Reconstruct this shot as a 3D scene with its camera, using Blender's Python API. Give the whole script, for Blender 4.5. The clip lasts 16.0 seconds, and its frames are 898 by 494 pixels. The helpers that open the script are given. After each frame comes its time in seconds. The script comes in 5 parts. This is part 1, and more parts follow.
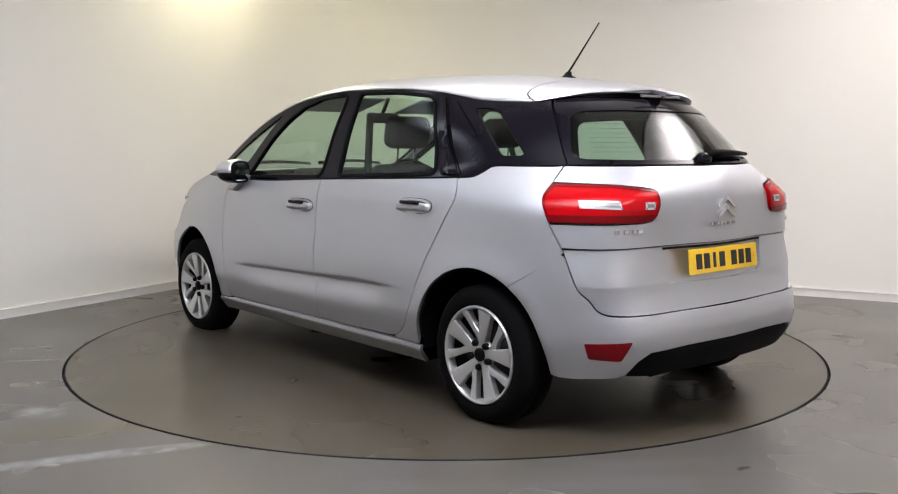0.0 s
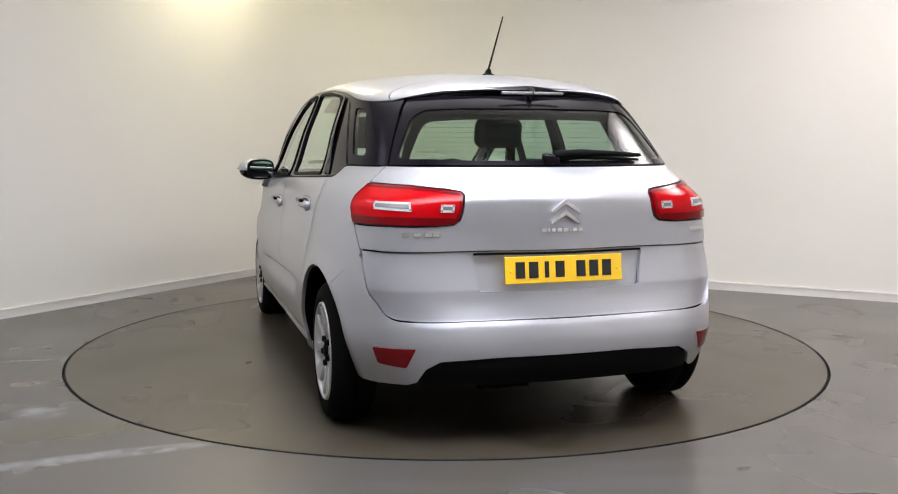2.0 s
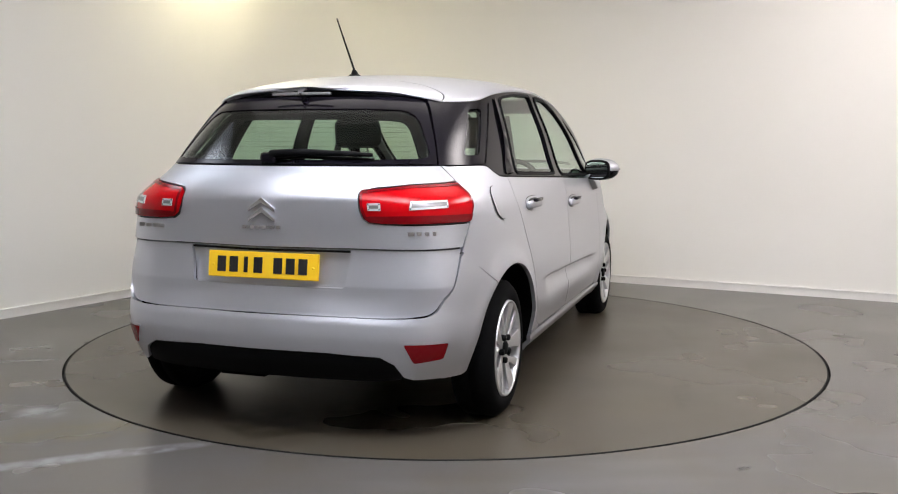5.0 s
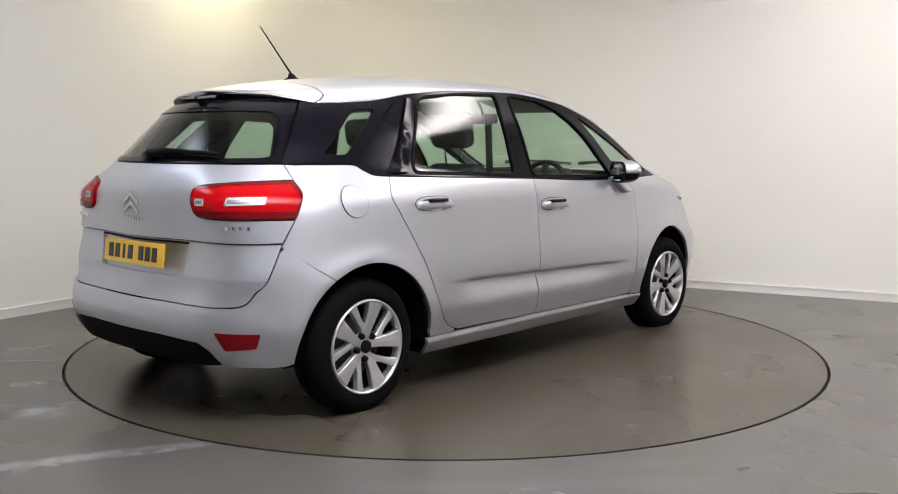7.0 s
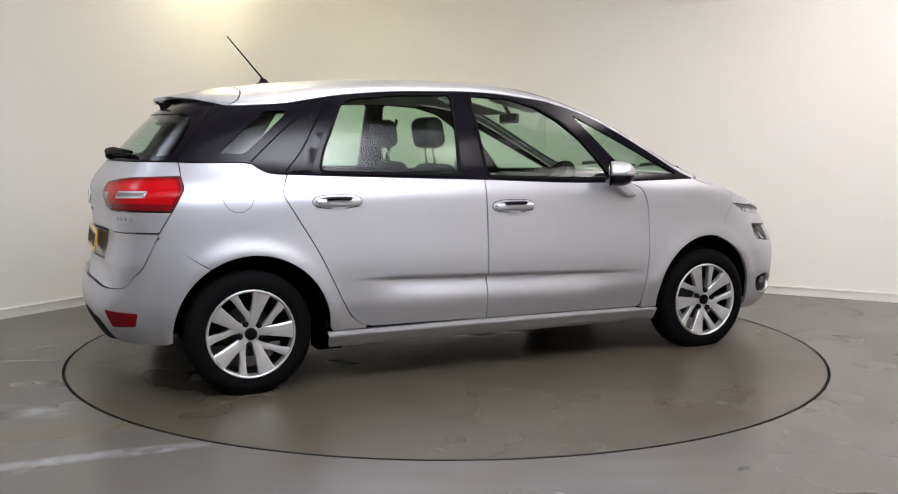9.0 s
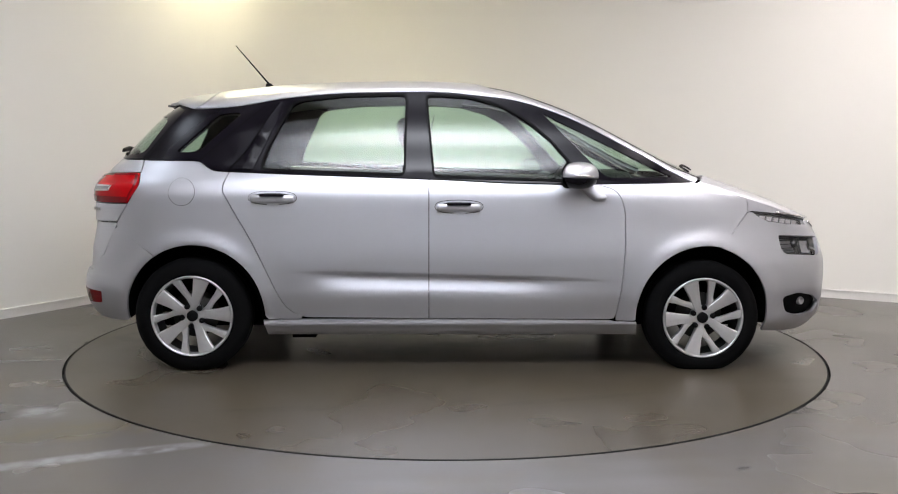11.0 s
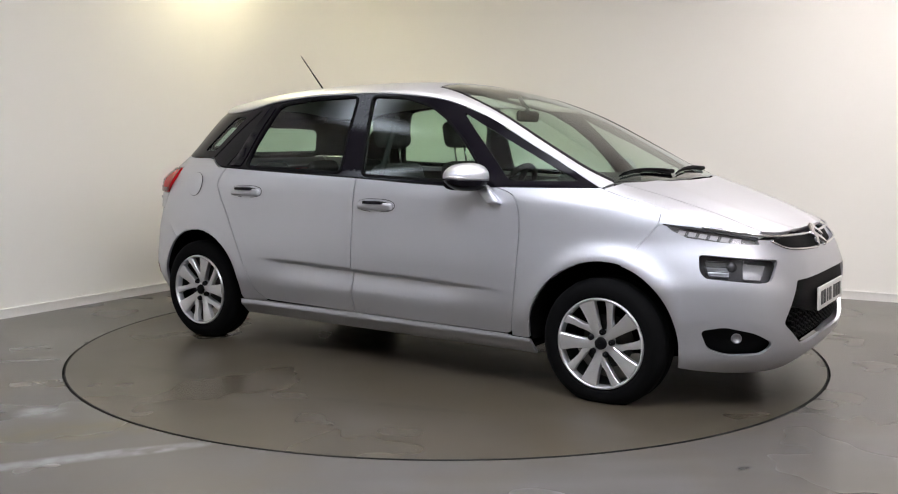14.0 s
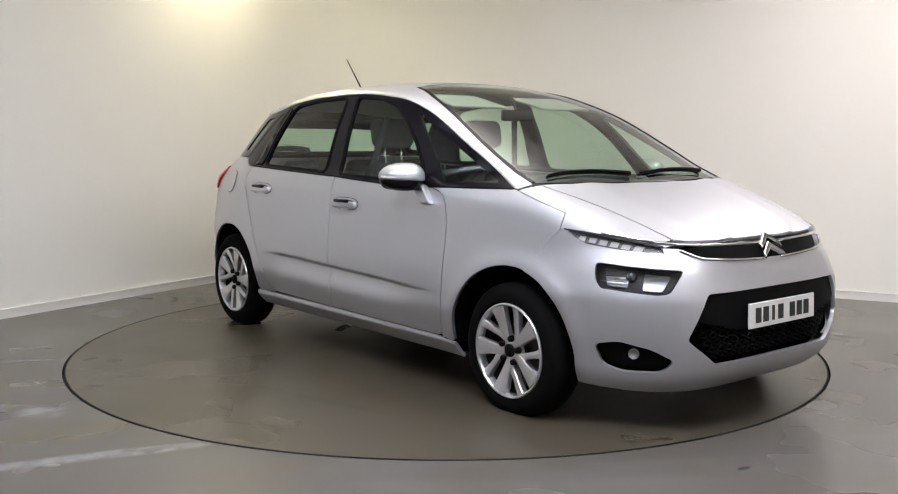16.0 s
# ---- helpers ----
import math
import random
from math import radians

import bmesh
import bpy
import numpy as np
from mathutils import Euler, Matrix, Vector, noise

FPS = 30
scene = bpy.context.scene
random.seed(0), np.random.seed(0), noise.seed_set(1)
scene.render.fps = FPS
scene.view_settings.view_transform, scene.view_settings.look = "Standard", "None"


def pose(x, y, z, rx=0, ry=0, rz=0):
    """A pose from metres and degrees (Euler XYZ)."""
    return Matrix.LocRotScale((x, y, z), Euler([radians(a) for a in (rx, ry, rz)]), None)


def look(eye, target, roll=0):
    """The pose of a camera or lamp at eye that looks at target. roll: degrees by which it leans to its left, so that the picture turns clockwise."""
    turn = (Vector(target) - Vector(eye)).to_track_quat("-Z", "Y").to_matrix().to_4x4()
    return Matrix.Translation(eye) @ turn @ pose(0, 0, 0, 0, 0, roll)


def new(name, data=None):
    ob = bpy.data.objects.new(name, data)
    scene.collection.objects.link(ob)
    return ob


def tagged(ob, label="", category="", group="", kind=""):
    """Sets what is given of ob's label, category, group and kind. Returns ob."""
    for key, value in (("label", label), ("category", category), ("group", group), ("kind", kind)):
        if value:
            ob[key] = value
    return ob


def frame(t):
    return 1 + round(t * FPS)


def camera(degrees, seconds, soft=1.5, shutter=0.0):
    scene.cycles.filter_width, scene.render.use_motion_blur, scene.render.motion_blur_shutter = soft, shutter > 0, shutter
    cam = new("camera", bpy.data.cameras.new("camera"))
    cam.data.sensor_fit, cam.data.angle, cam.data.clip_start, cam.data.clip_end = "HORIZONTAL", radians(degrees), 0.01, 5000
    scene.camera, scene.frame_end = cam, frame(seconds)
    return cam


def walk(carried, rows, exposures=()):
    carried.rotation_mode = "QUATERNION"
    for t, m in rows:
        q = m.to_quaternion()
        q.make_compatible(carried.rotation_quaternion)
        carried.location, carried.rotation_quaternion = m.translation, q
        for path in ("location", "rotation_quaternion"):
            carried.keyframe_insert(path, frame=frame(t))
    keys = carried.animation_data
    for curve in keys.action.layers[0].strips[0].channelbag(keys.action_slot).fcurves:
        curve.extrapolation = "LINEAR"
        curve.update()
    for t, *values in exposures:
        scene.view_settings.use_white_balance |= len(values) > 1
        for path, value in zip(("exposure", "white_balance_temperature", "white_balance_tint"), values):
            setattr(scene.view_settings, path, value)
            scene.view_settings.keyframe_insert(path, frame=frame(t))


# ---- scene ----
# ---- camera ----
cam = camera(50.91, 16.0, 1.1)
EYE = (0.0, 0.0, 1.247)
TILT, LEAN = -6.346, 0.114
VIEW = look(EYE, (0.0, math.cos(radians(TILT)), 1.247 + math.sin(radians(TILT))), LEAN)
walk(cam, [(0.0, VIEW), (16.0, VIEW)], exposures=[(0.0, 0.0), (16.0, 0.0)])

# the turntable's hub, the car's place on it, and the heading in degrees
HUB = (-0.0132, 5.838)
TABLE_R = 2.238
SEAT = (-0.0046, 0.123)
HEADING = ((0, 130.59), (.5, 124.98), (1, 118.87), (1.5, 113.2), (2, 107.07), (2.5, 101.35), (3, 95.2), (3.5, 89.52), (4, 83.4), (4.5, 77.71), (5, 71.58),
           (5.5, 65.8), (6, 59.95), (6.5, 54.1), (7, 48.2), (7.5, 42.27), (8, 36.2), (8.5, 30.36), (9, 24.4), (9.5, 18.7), (10, 12.95), (10.5, 7.1), (11, 1.2),
           (11.5, -4.7), (12, -10.5), (12.5, -16.2), (13, -22.06), (13.5, -27.78), (14, -33.75), (14.5, -39.3), (15, -45.0), (15.5, -48.7), (16, -50.9))

# ---- light ----
world = bpy.data.worlds.new("world")
scene.world = world
world.use_nodes = True
world.node_tree.nodes["Background"].inputs[0].default_value = (0.5, 0.55, 0.6, 1)
world.node_tree.nodes["Background"].inputs[1].default_value = 0.02
CEIL = 3.3

LAMPS = [
    # x, y, size x, size y, watts, colour
    (0.0, 5.55, 4.5, 2.8, 55, (1.0, .945, .90)),
    (-1.75, 8.1, 1.1, 0.6, 31, (1.0, .92, .60)),
    (3.0, 5.5, 1.4, 2.6, 94, (1.0, .93, .93)),
    (-3.15, 5.0, 0.8, 1.6, 11, (.80, .88, 1.0)),
    (0.0, 2.55, 4.6, 2.2, 250, (.88, .91, 1.0)),
    # the last two are added fill for the car's camera side
    (2.95, 2.2, 1.2, 2.6, 50, (1.0, .94, .96)),
    (-2.95, 2.2, 1.2, 2.6, 8, (1.0, .94, .96)),
]

# ---- materials ----


def node_material(name):
    m = bpy.data.materials.new(name)
    m.use_nodes = True
    return m, m.node_tree.nodes, m.node_tree.links, m.node_tree.nodes["Principled BSDF"]


def plain(name, colour, rough=.5, metal=0.0, grain=0.0, scale=60.0, bump=0.0, coat=0.0, spec=.5):
    m, n, l, b = node_material(name)
    b.inputs["Base Color"].default_value = (*colour, 1)
    b.inputs["Roughness"].default_value = rough
    b.inputs["Metallic"].default_value = metal
    b.inputs["Coat Weight"].default_value = coat
    b.inputs["Coat Roughness"].default_value = .04
    b.inputs["Specular IOR Level"].default_value = spec
    if grain or bump:
        tc = n.new("ShaderNodeTexCoord")
        nz = n.new("ShaderNodeTexNoise")
        nz.inputs["Scale"].default_value, nz.inputs["Detail"].default_value = scale, 6
        l.new(tc.outputs["Object"], nz.inputs["Vector"])
        if grain:
            r = n.new("ShaderNodeMapRange")
            r.inputs["To Min"].default_value, r.inputs["To Max"].default_value = 1 - grain, 1 + grain
            mx = n.new("ShaderNodeMix")
            mx.data_type, mx.blend_type = "RGBA", "MULTIPLY"
            mx.inputs["Factor"].default_value = 1
            mx.inputs["A"].default_value = (*colour, 1)
            l.new(nz.outputs["Fac"], r.inputs["Value"])
            l.new(r.outputs["Result"], mx.inputs["B"])
            l.new(mx.outputs["Result"], b.inputs["Base Color"])
        if bump:
            bp = n.new("ShaderNodeBump")
            bp.inputs["Strength"].default_value, bp.inputs["Distance"].default_value = bump, .002
            l.new(nz.outputs["Fac"], bp.inputs["Height"])
            l.new(bp.outputs["Normal"], b.inputs["Normal"])
    return m


def paint_silver():
    m, n, l, b = node_material("silver_paint")
    tc = n.new("ShaderNodeTexCoord")
    fl = n.new("ShaderNodeTexVoronoi")
    fl.inputs["Scale"].default_value = 900
    l.new(tc.outputs["Object"], fl.inputs["Vector"])
    ramp = n.new("ShaderNodeMapRange")
    ramp.inputs["To Min"].default_value, ramp.inputs["To Max"].default_value = .94, 1.06
    l.new(fl.outputs["Color"], ramp.inputs["Value"])
    mx = n.new("ShaderNodeMix")
    mx.data_type, mx.blend_type = "RGBA", "MULTIPLY"
    mx.inputs["Factor"].default_value = 1
    mx.inputs["A"].default_value = (.555, .562, .606, 1)
    l.new(ramp.outputs["Result"], mx.inputs["B"])
    l.new(mx.outputs["Result"], b.inputs["Base Color"])
    b.inputs["Metallic"].default_value = .83
    b.inputs["Roughness"].default_value = .41
    b.inputs["Coat Weight"].default_value = .35
    b.inputs["Coat Roughness"].default_value = .12
    return m


def pane_glass(name, tint, gloss=1.0, rough=.0, face=.035):
    m = bpy.data.materials.new(name)
    m.use_nodes = True
    n, l = m.node_tree.nodes, m.node_tree.links
    n.remove(n["Principled BSDF"])
    tr = n.new("ShaderNodeBsdfTransparent")
    tr.inputs[0].default_value = (*tint, 1)
    gl = n.new("ShaderNodeBsdfGlossy")
    gl.inputs["Roughness"].default_value = rough
    gl.inputs["Color"].default_value = (gloss, gloss, gloss, 1)
    fc = n.new("ShaderNodeLayerWeight")
    fc.inputs["Blend"].default_value = .5
    pw = n.new("ShaderNodeMath")
    pw.operation = "POWER"
    pw.inputs[1].default_value = 5
    l.new(fc.outputs["Facing"], pw.inputs[0])
    fr = n.new("ShaderNodeMath")
    fr.operation = "MULTIPLY_ADD"
    fr.inputs[1].default_value, fr.inputs[2].default_value = 1 - face, face
    l.new(pw.outputs[0], fr.inputs[0])
    mx = n.new("ShaderNodeMixShader")
    l.new(fr.outputs[0], mx.inputs[0])
    l.new(tr.outputs[0], mx.inputs[1])
    l.new(gl.outputs[0], mx.inputs[2])
    l.new(mx.outputs[0], n["Material Output"].inputs["Surface"])
    return m


def wall_paint(name, colour):
    m, n, l, b = node_material(name)
    tc = n.new("ShaderNodeTexCoord")
    big = n.new("ShaderNodeTexNoise")
    big.inputs["Scale"].default_value, big.inputs["Detail"].default_value = .7, 4
    fine = n.new("ShaderNodeTexNoise")
    fine.inputs["Scale"].default_value, fine.inputs["Detail"].default_value = 90, 4
    l.new(tc.outputs["Object"], big.inputs["Vector"])
    l.new(tc.outputs["Object"], fine.inputs["Vector"])
    r = n.new("ShaderNodeMapRange")
    r.inputs["To Min"].default_value, r.inputs["To Max"].default_value = .965, 1.02
    mx = n.new("ShaderNodeMix")
    mx.data_type, mx.blend_type = "RGBA", "MULTIPLY"
    mx.inputs["Factor"].default_value = 1
    mx.inputs["A"].default_value = (*colour, 1)
    l.new(big.outputs["Fac"], r.inputs["Value"])
    l.new(r.outputs["Result"], mx.inputs["B"])
    l.new(mx.outputs["Result"], b.inputs["Base Color"])
    bp = n.new("ShaderNodeBump")
    bp.inputs["Strength"].default_value, bp.inputs["Distance"].default_value = .25, .001
    l.new(fine.outputs["Fac"], bp.inputs["Height"])
    l.new(bp.outputs["Normal"], b.inputs["Normal"])
    b.inputs["Roughness"].default_value = .7
    return m


def floor_paint(name, colour, worn, wear=.62, rough=(.22, .29), places=()):
    """Painted concrete: glossy grey with cloudy stains, scuffs and worn, milky patches."""
    m, n, l, b = node_material(name)
    tc = n.new("ShaderNodeTexCoord")

    def noise_at(scale, detail, stretch=(1, 1, 1)):
        mp = n.new("ShaderNodeMapping")
        mp.inputs["Scale"].default_value = stretch
        t = n.new("ShaderNodeTexNoise")
        t.inputs["Scale"].default_value, t.inputs["Detail"].default_value = scale, detail
        l.new(tc.outputs["Object"], mp.inputs["Vector"])
        l.new(mp.outputs["Vector"], t.inputs["Vector"])
        return t.outputs["Fac"]

    def rescale(fac, a, bb, lo, hi):
        r = n.new("ShaderNodeMapRange")
        r.inputs["From Min"].default_value, r.inputs["From Max"].default_value = a, bb
        r.inputs["To Min"].default_value, r.inputs["To Max"].default_value = lo, hi
        r.interpolation_type = "SMOOTHSTEP"
        l.new(fac, r.inputs["Value"])
        return r.outputs["Result"]

    def mix(fac, ca, cb, blend="MIX"):
        x = n.new("ShaderNodeMix")
        x.data_type, x.blend_type = "RGBA", blend
        for sock, val in (("Factor", fac), ("A", ca), ("B", cb)):
            if isinstance(val, (float, int)):
                x.inputs[sock].default_value = val
            elif isinstance(val, tuple):
                x.inputs[sock].default_value = (*val, 1)
            else:
                l.new(val, x.inputs[sock])
        return x.outputs["Result"]

    cloud = noise_at(.9, 3)
    streak = noise_at(1.3, 2.5, (.5, 1.8, 1))
    base = mix(rescale(cloud, .2, .8, 0, 1), colour, tuple(c * .90 for c in colour))
    base = mix(rescale(streak, wear - .16, wear + .2, 0, .55), base, worn)
    base = mix(rescale(noise_at(2.3, 3), .36, .84, 0, .5), base, (colour[0] * .95, colour[1] * .86, colour[2] * .66))
    ragged = noise_at(9, 2.5, (1, 1, 1))
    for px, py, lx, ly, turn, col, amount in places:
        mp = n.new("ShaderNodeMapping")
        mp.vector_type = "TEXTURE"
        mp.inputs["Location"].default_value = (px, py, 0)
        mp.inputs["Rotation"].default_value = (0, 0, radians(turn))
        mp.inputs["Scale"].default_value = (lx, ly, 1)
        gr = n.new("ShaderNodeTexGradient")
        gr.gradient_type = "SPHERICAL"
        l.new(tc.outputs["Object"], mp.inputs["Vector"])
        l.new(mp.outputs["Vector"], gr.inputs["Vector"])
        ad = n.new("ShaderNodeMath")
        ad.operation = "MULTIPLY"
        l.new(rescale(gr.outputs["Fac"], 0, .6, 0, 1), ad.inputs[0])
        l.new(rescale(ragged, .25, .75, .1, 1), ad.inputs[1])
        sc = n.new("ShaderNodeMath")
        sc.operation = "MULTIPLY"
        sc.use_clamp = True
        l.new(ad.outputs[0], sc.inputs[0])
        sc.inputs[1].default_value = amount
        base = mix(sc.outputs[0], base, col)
    l.new(base, b.inputs["Base Color"])
    l.new(rescale(cloud, .35, .7, *rough), b.inputs["Roughness"])
    b.inputs["Specular IOR Level"].default_value = .34
    return m


WALL = wall_paint("warm_white_wall_paint", (.83, .81, .765))
SKIRT = plain("white_skirting_paint", (.80, .78, .75), .4, grain=.04)
# worn and stained places on the floor: x, y, length, width, turn, colour, strength
WORN = [(-1.88, 4.25, .16, .13, 0, (.26, .26, .26), .9), (-1.35, 3.67, .55, .07, 21, (.22, .225, .23), .9), (-1.75, 3.50, .40, .06, 18, (.22, .225, .23), .8),
        (-2.45, 5.28, .30, .03, 10, (.26, .26, .26), .8), (-1.95, 4.80, .55, .12, 8, (.20, .20, .205), .7), (-1.62, 3.98, .5, .20, 15, (.105, .088, .052), .9),
        (-2.2, 4.75, .6, .16, 5, (.105, .088, .055), .8), (-2.5, 5.05, .45, .12, 0, (.10, .086, .055), .7), (-2.3, 5.7, .7, .16, 20, (.17, .17, .165), .6),
        (1.14, 3.52, .05, .02, 30, (.03, .03, .03), .9), (.30, 3.62, .09, .02, 20, (.06, .06, .06), .8), (2.3, 7.2, .5, .10, -27, (.20, .195, .185), .5), (1.7, 7.75, .5, .08, -25, (.20, .195, .185), .5)]
FLOOR = floor_paint("grey_floor_paint", (.094, .087, .080), (.136, .131, .126), .64, places=WORN)
# damp, dirty places on the deck, deepened to paint in shade under the car
DIRT_AND_SHADE = [(px, py, lx, ly, turn, (.024, .019, .012), amount * 1.7) for px, py, lx, ly, turn, amount in (
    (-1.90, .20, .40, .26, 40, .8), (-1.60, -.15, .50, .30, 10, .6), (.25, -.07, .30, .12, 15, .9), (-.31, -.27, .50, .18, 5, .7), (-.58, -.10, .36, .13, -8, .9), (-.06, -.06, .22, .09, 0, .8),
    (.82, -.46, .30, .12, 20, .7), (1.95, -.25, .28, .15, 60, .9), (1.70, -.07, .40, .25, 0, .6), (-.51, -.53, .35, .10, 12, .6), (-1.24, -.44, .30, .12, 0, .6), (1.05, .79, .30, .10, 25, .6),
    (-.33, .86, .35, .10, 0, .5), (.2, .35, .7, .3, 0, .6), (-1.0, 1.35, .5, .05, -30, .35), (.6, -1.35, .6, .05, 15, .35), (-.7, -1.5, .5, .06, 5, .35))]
TABLE = floor_paint("turntable_paint", (.066, .056, .042), (.088, .078, .064), .70, (.27, .33), places=DIRT_AND_SHADE)
SLOT = plain("black_slot", (.008, .008, .008), .8)
SILVER = paint_silver()
BLACK_GLOSS = plain("gloss_black_trim", (.006, .005, .008), .12, coat=.0, spec=.16, grain=.1)
BLACK = plain("black_plastic", (.0045, .0045, .005), .55, grain=.15, bump=.2, scale=400, spec=.06)
DARK = plain("underbody_black", (.004, .004, .004), .9, spec=.0, grain=.2)
RUBBER = plain("tyre_rubber", (.003, .003, .0033), .85, grain=.2, bump=.3, scale=120, spec=.08)
ALLOY = plain("silver_alloy", (.66, .66, .675), .34, .8, grain=.05, coat=.3)
CHROME = plain("chrome", (.66, .66, .68), .09, 1.0, grain=.02)
RED = plain("red_lens", (.43, .002, .005), .12, spec=.2, coat=.0, grain=.08, scale=30)
RED_DARK = plain("dark_red_lens", (.17, .002, .005), .12, spec=.3, coat=.0, grain=.1, scale=30)
CLEAR = plain("clear_lens", (.52, .50, .50), .15, .0, grain=.08, coat=.8, scale=50)
CLEAR_DIM = plain("lamp_reflector", (.30, .29, .29), .2, .5, grain=.15, scale=60)
GLASS_MIRROR = plain("mirror_silver", (.55, .58, .60), .03, 1.0)
LAMP_CHROME = plain("lamp_silvering", (.36, .36, .375), .40, .85, grain=.3, scale=45)
LAMP_GREY = plain("lamp_housing_grey", (.085, .085, .09), .28, .6, grain=.3, scale=40)
# the rim's silver taken down to grey, barrel shade included in the colour
BARREL_SHADED = plain("shaded_barrel_alloy", (.035, .035, .037), .45, .6, grain=.2)
YELLOW = plain("yellow_plate", (.85, .52, .015), .3, grain=.03, coat=.5)
WHITE = plain("white_plate", (.78, .78, .76), .3, grain=.03, coat=.5)
INK = plain("plate_ink", (.01, .01, .012), .4)
FABRIC = plain("charcoal_fabric", (.022, .023, .025), .9, grain=.25, bump=.4, scale=300)
TRIM = plain("grey_interior_trim", (.055, .055, .055), .7, grain=.1, bump=.2, scale=200)
LINER = plain("pale_headlining", (.42, .41, .39), .9, grain=.05)
GLASS = pane_glass("green_tinted_glass", (.66, .82, .72), face=.040)
PRIVACY = pane_glass("dark_tinted_glass", (.60, .74, .66), face=.040)
SCREEN = pane_glass("windscreen_glass", (.74, .85, .76), face=.085)
LENS = pane_glass("clear_lamp_cover", (.93, .94, .95))

# ---- mesh helpers ----


def part(name, bm, material, parent, label="", smooth=True):
    me = bpy.data.meshes.new(name)
    bm.to_mesh(me)
    bm.free()
    me.materials.append(material)
    if smooth:
        for p in me.polygons:
            p.use_smooth = True
    ob = new(name, me)
    ob.parent = parent
    if label:
        ob["label"] = label
    return ob


def box(sx, sy, sz, m=None, r=0.0, seg=2):
    bm = bmesh.new()
    bmesh.ops.create_cube(bm, size=1, matrix=Matrix.Diagonal((sx, sy, sz, 1)))
    if r:
        bmesh.ops.bevel(bm, geom=bm.edges[:], offset=r, segments=seg, affect="EDGES", profile=.5)
    if m:
        bmesh.ops.transform(bm, matrix=m, verts=bm.verts)
    return bm


def join(*bms):
    me = bpy.data.meshes.new("tmp")
    out = bmesh.new()
    for b in bms:
        b.to_mesh(me)
        b.free()
        out.from_mesh(me)
    bpy.data.meshes.remove(me)
    return out


def lathe(profile, seg=48, axis="y"):
    """Turns (radius, along) points round the axis."""
    bm = bmesh.new()
    rings = []
    for r, a in profile:
        ring = []
        for i in range(seg):
            c, s = math.cos(2 * math.pi * i / seg), math.sin(2 * math.pi * i / seg)
            ring.append(bm.verts.new((r * c, a, r * s) if axis == "y" else (r * c, r * s, a)))
        rings.append(ring)
    for ra, rb in zip(rings, rings[1:]):
        for i in range(seg):
            j = (i + 1) % seg
            bm.faces.new((ra[i], ra[j], rb[j], rb[i]))
    return bm


def tube(points, radius, seg=8):
    bm = bmesh.new()
    rings = []
    pts = [Vector(p) for p in points]
    for i, p in enumerate(pts):
        d = (pts[min(i + 1, len(pts) - 1)] - pts[max(i - 1, 0)]).normalized()
        side = d.orthogonal().normalized()
        up = d.cross(side)
        r = radius[i] if isinstance(radius, (list, tuple)) else radius
        rings.append([bm.verts.new(p + (side * math.cos(2 * math.pi * k / seg) + up * math.sin(2 * math.pi * k / seg)) * r) for k in range(seg)])
    for ra, rb in zip(rings, rings[1:]):
        for k in range(seg):
            bm.faces.new((ra[k], ra[(k + 1) % seg], rb[(k + 1) % seg], rb[k]))
    bm.faces.new(rings[0])
    bm.faces.new(rings[-1][::-1])
    bmesh.ops.recalc_face_normals(bm, faces=bm.faces)
    return bm


def prism(outline, depth, m=None, r=0.0):
    """An outline in the xz plane, given depth along y."""
    bm = bmesh.new()
    f = bm.faces.new([bm.verts.new((x, 0, z)) for x, z in outline])
    ex = bmesh.ops.extrude_face_region(bm, geom=[f])
    bmesh.ops.translate(bm, vec=(0, depth, 0), verts=[v for v in ex["geom"] if isinstance(v, bmesh.types.BMVert)])
    bmesh.ops.recalc_face_normals(bm, faces=bm.faces)
    if r:
        bmesh.ops.bevel(bm, geom=bm.edges[:], offset=r, segments=2, affect="EDGES", profile=.5, clamp_overlap=True)
    if m:
        bmesh.ops.transform(bm, matrix=m, verts=bm.verts)
    return bm


# ---- body shape ----
def curve(*knots):
    """Smooth monotone curve through (u, v) knots."""
    u = [k[0] for k in knots]
    v = [k[1] for k in knots]
    n = len(u)
    s = [(v[i + 1] - v[i]) / (u[i + 1] - u[i]) for i in range(n - 1)]
    m = [s[0]] + [0.0 if s[i - 1] * s[i] <= 0 else 2 * s[i - 1] * s[i] / (s[i - 1] + s[i]) for i in range(1, n - 1)] + [s[-1]]

    def at(q):
        if q <= u[0]:
            return v[0] + m[0] * (q - u[0]) * 0.3
        if q >= u[-1]:
            return v[-1] + m[-1] * (q - u[-1]) * 0.3
        i = max(j for j in range(n - 1) if u[j] <= q)
        h = u[i + 1] - u[i]
        t = (q - u[i]) / h
        return (v[i] * (1 + 2 * t) * (1 - t) ** 2 + h * m[i] * t * (1 - t) ** 2
                + v[i + 1] * t * t * (3 - 2 * t) + h * m[i + 1] * t * t * (t - 1))
    return at


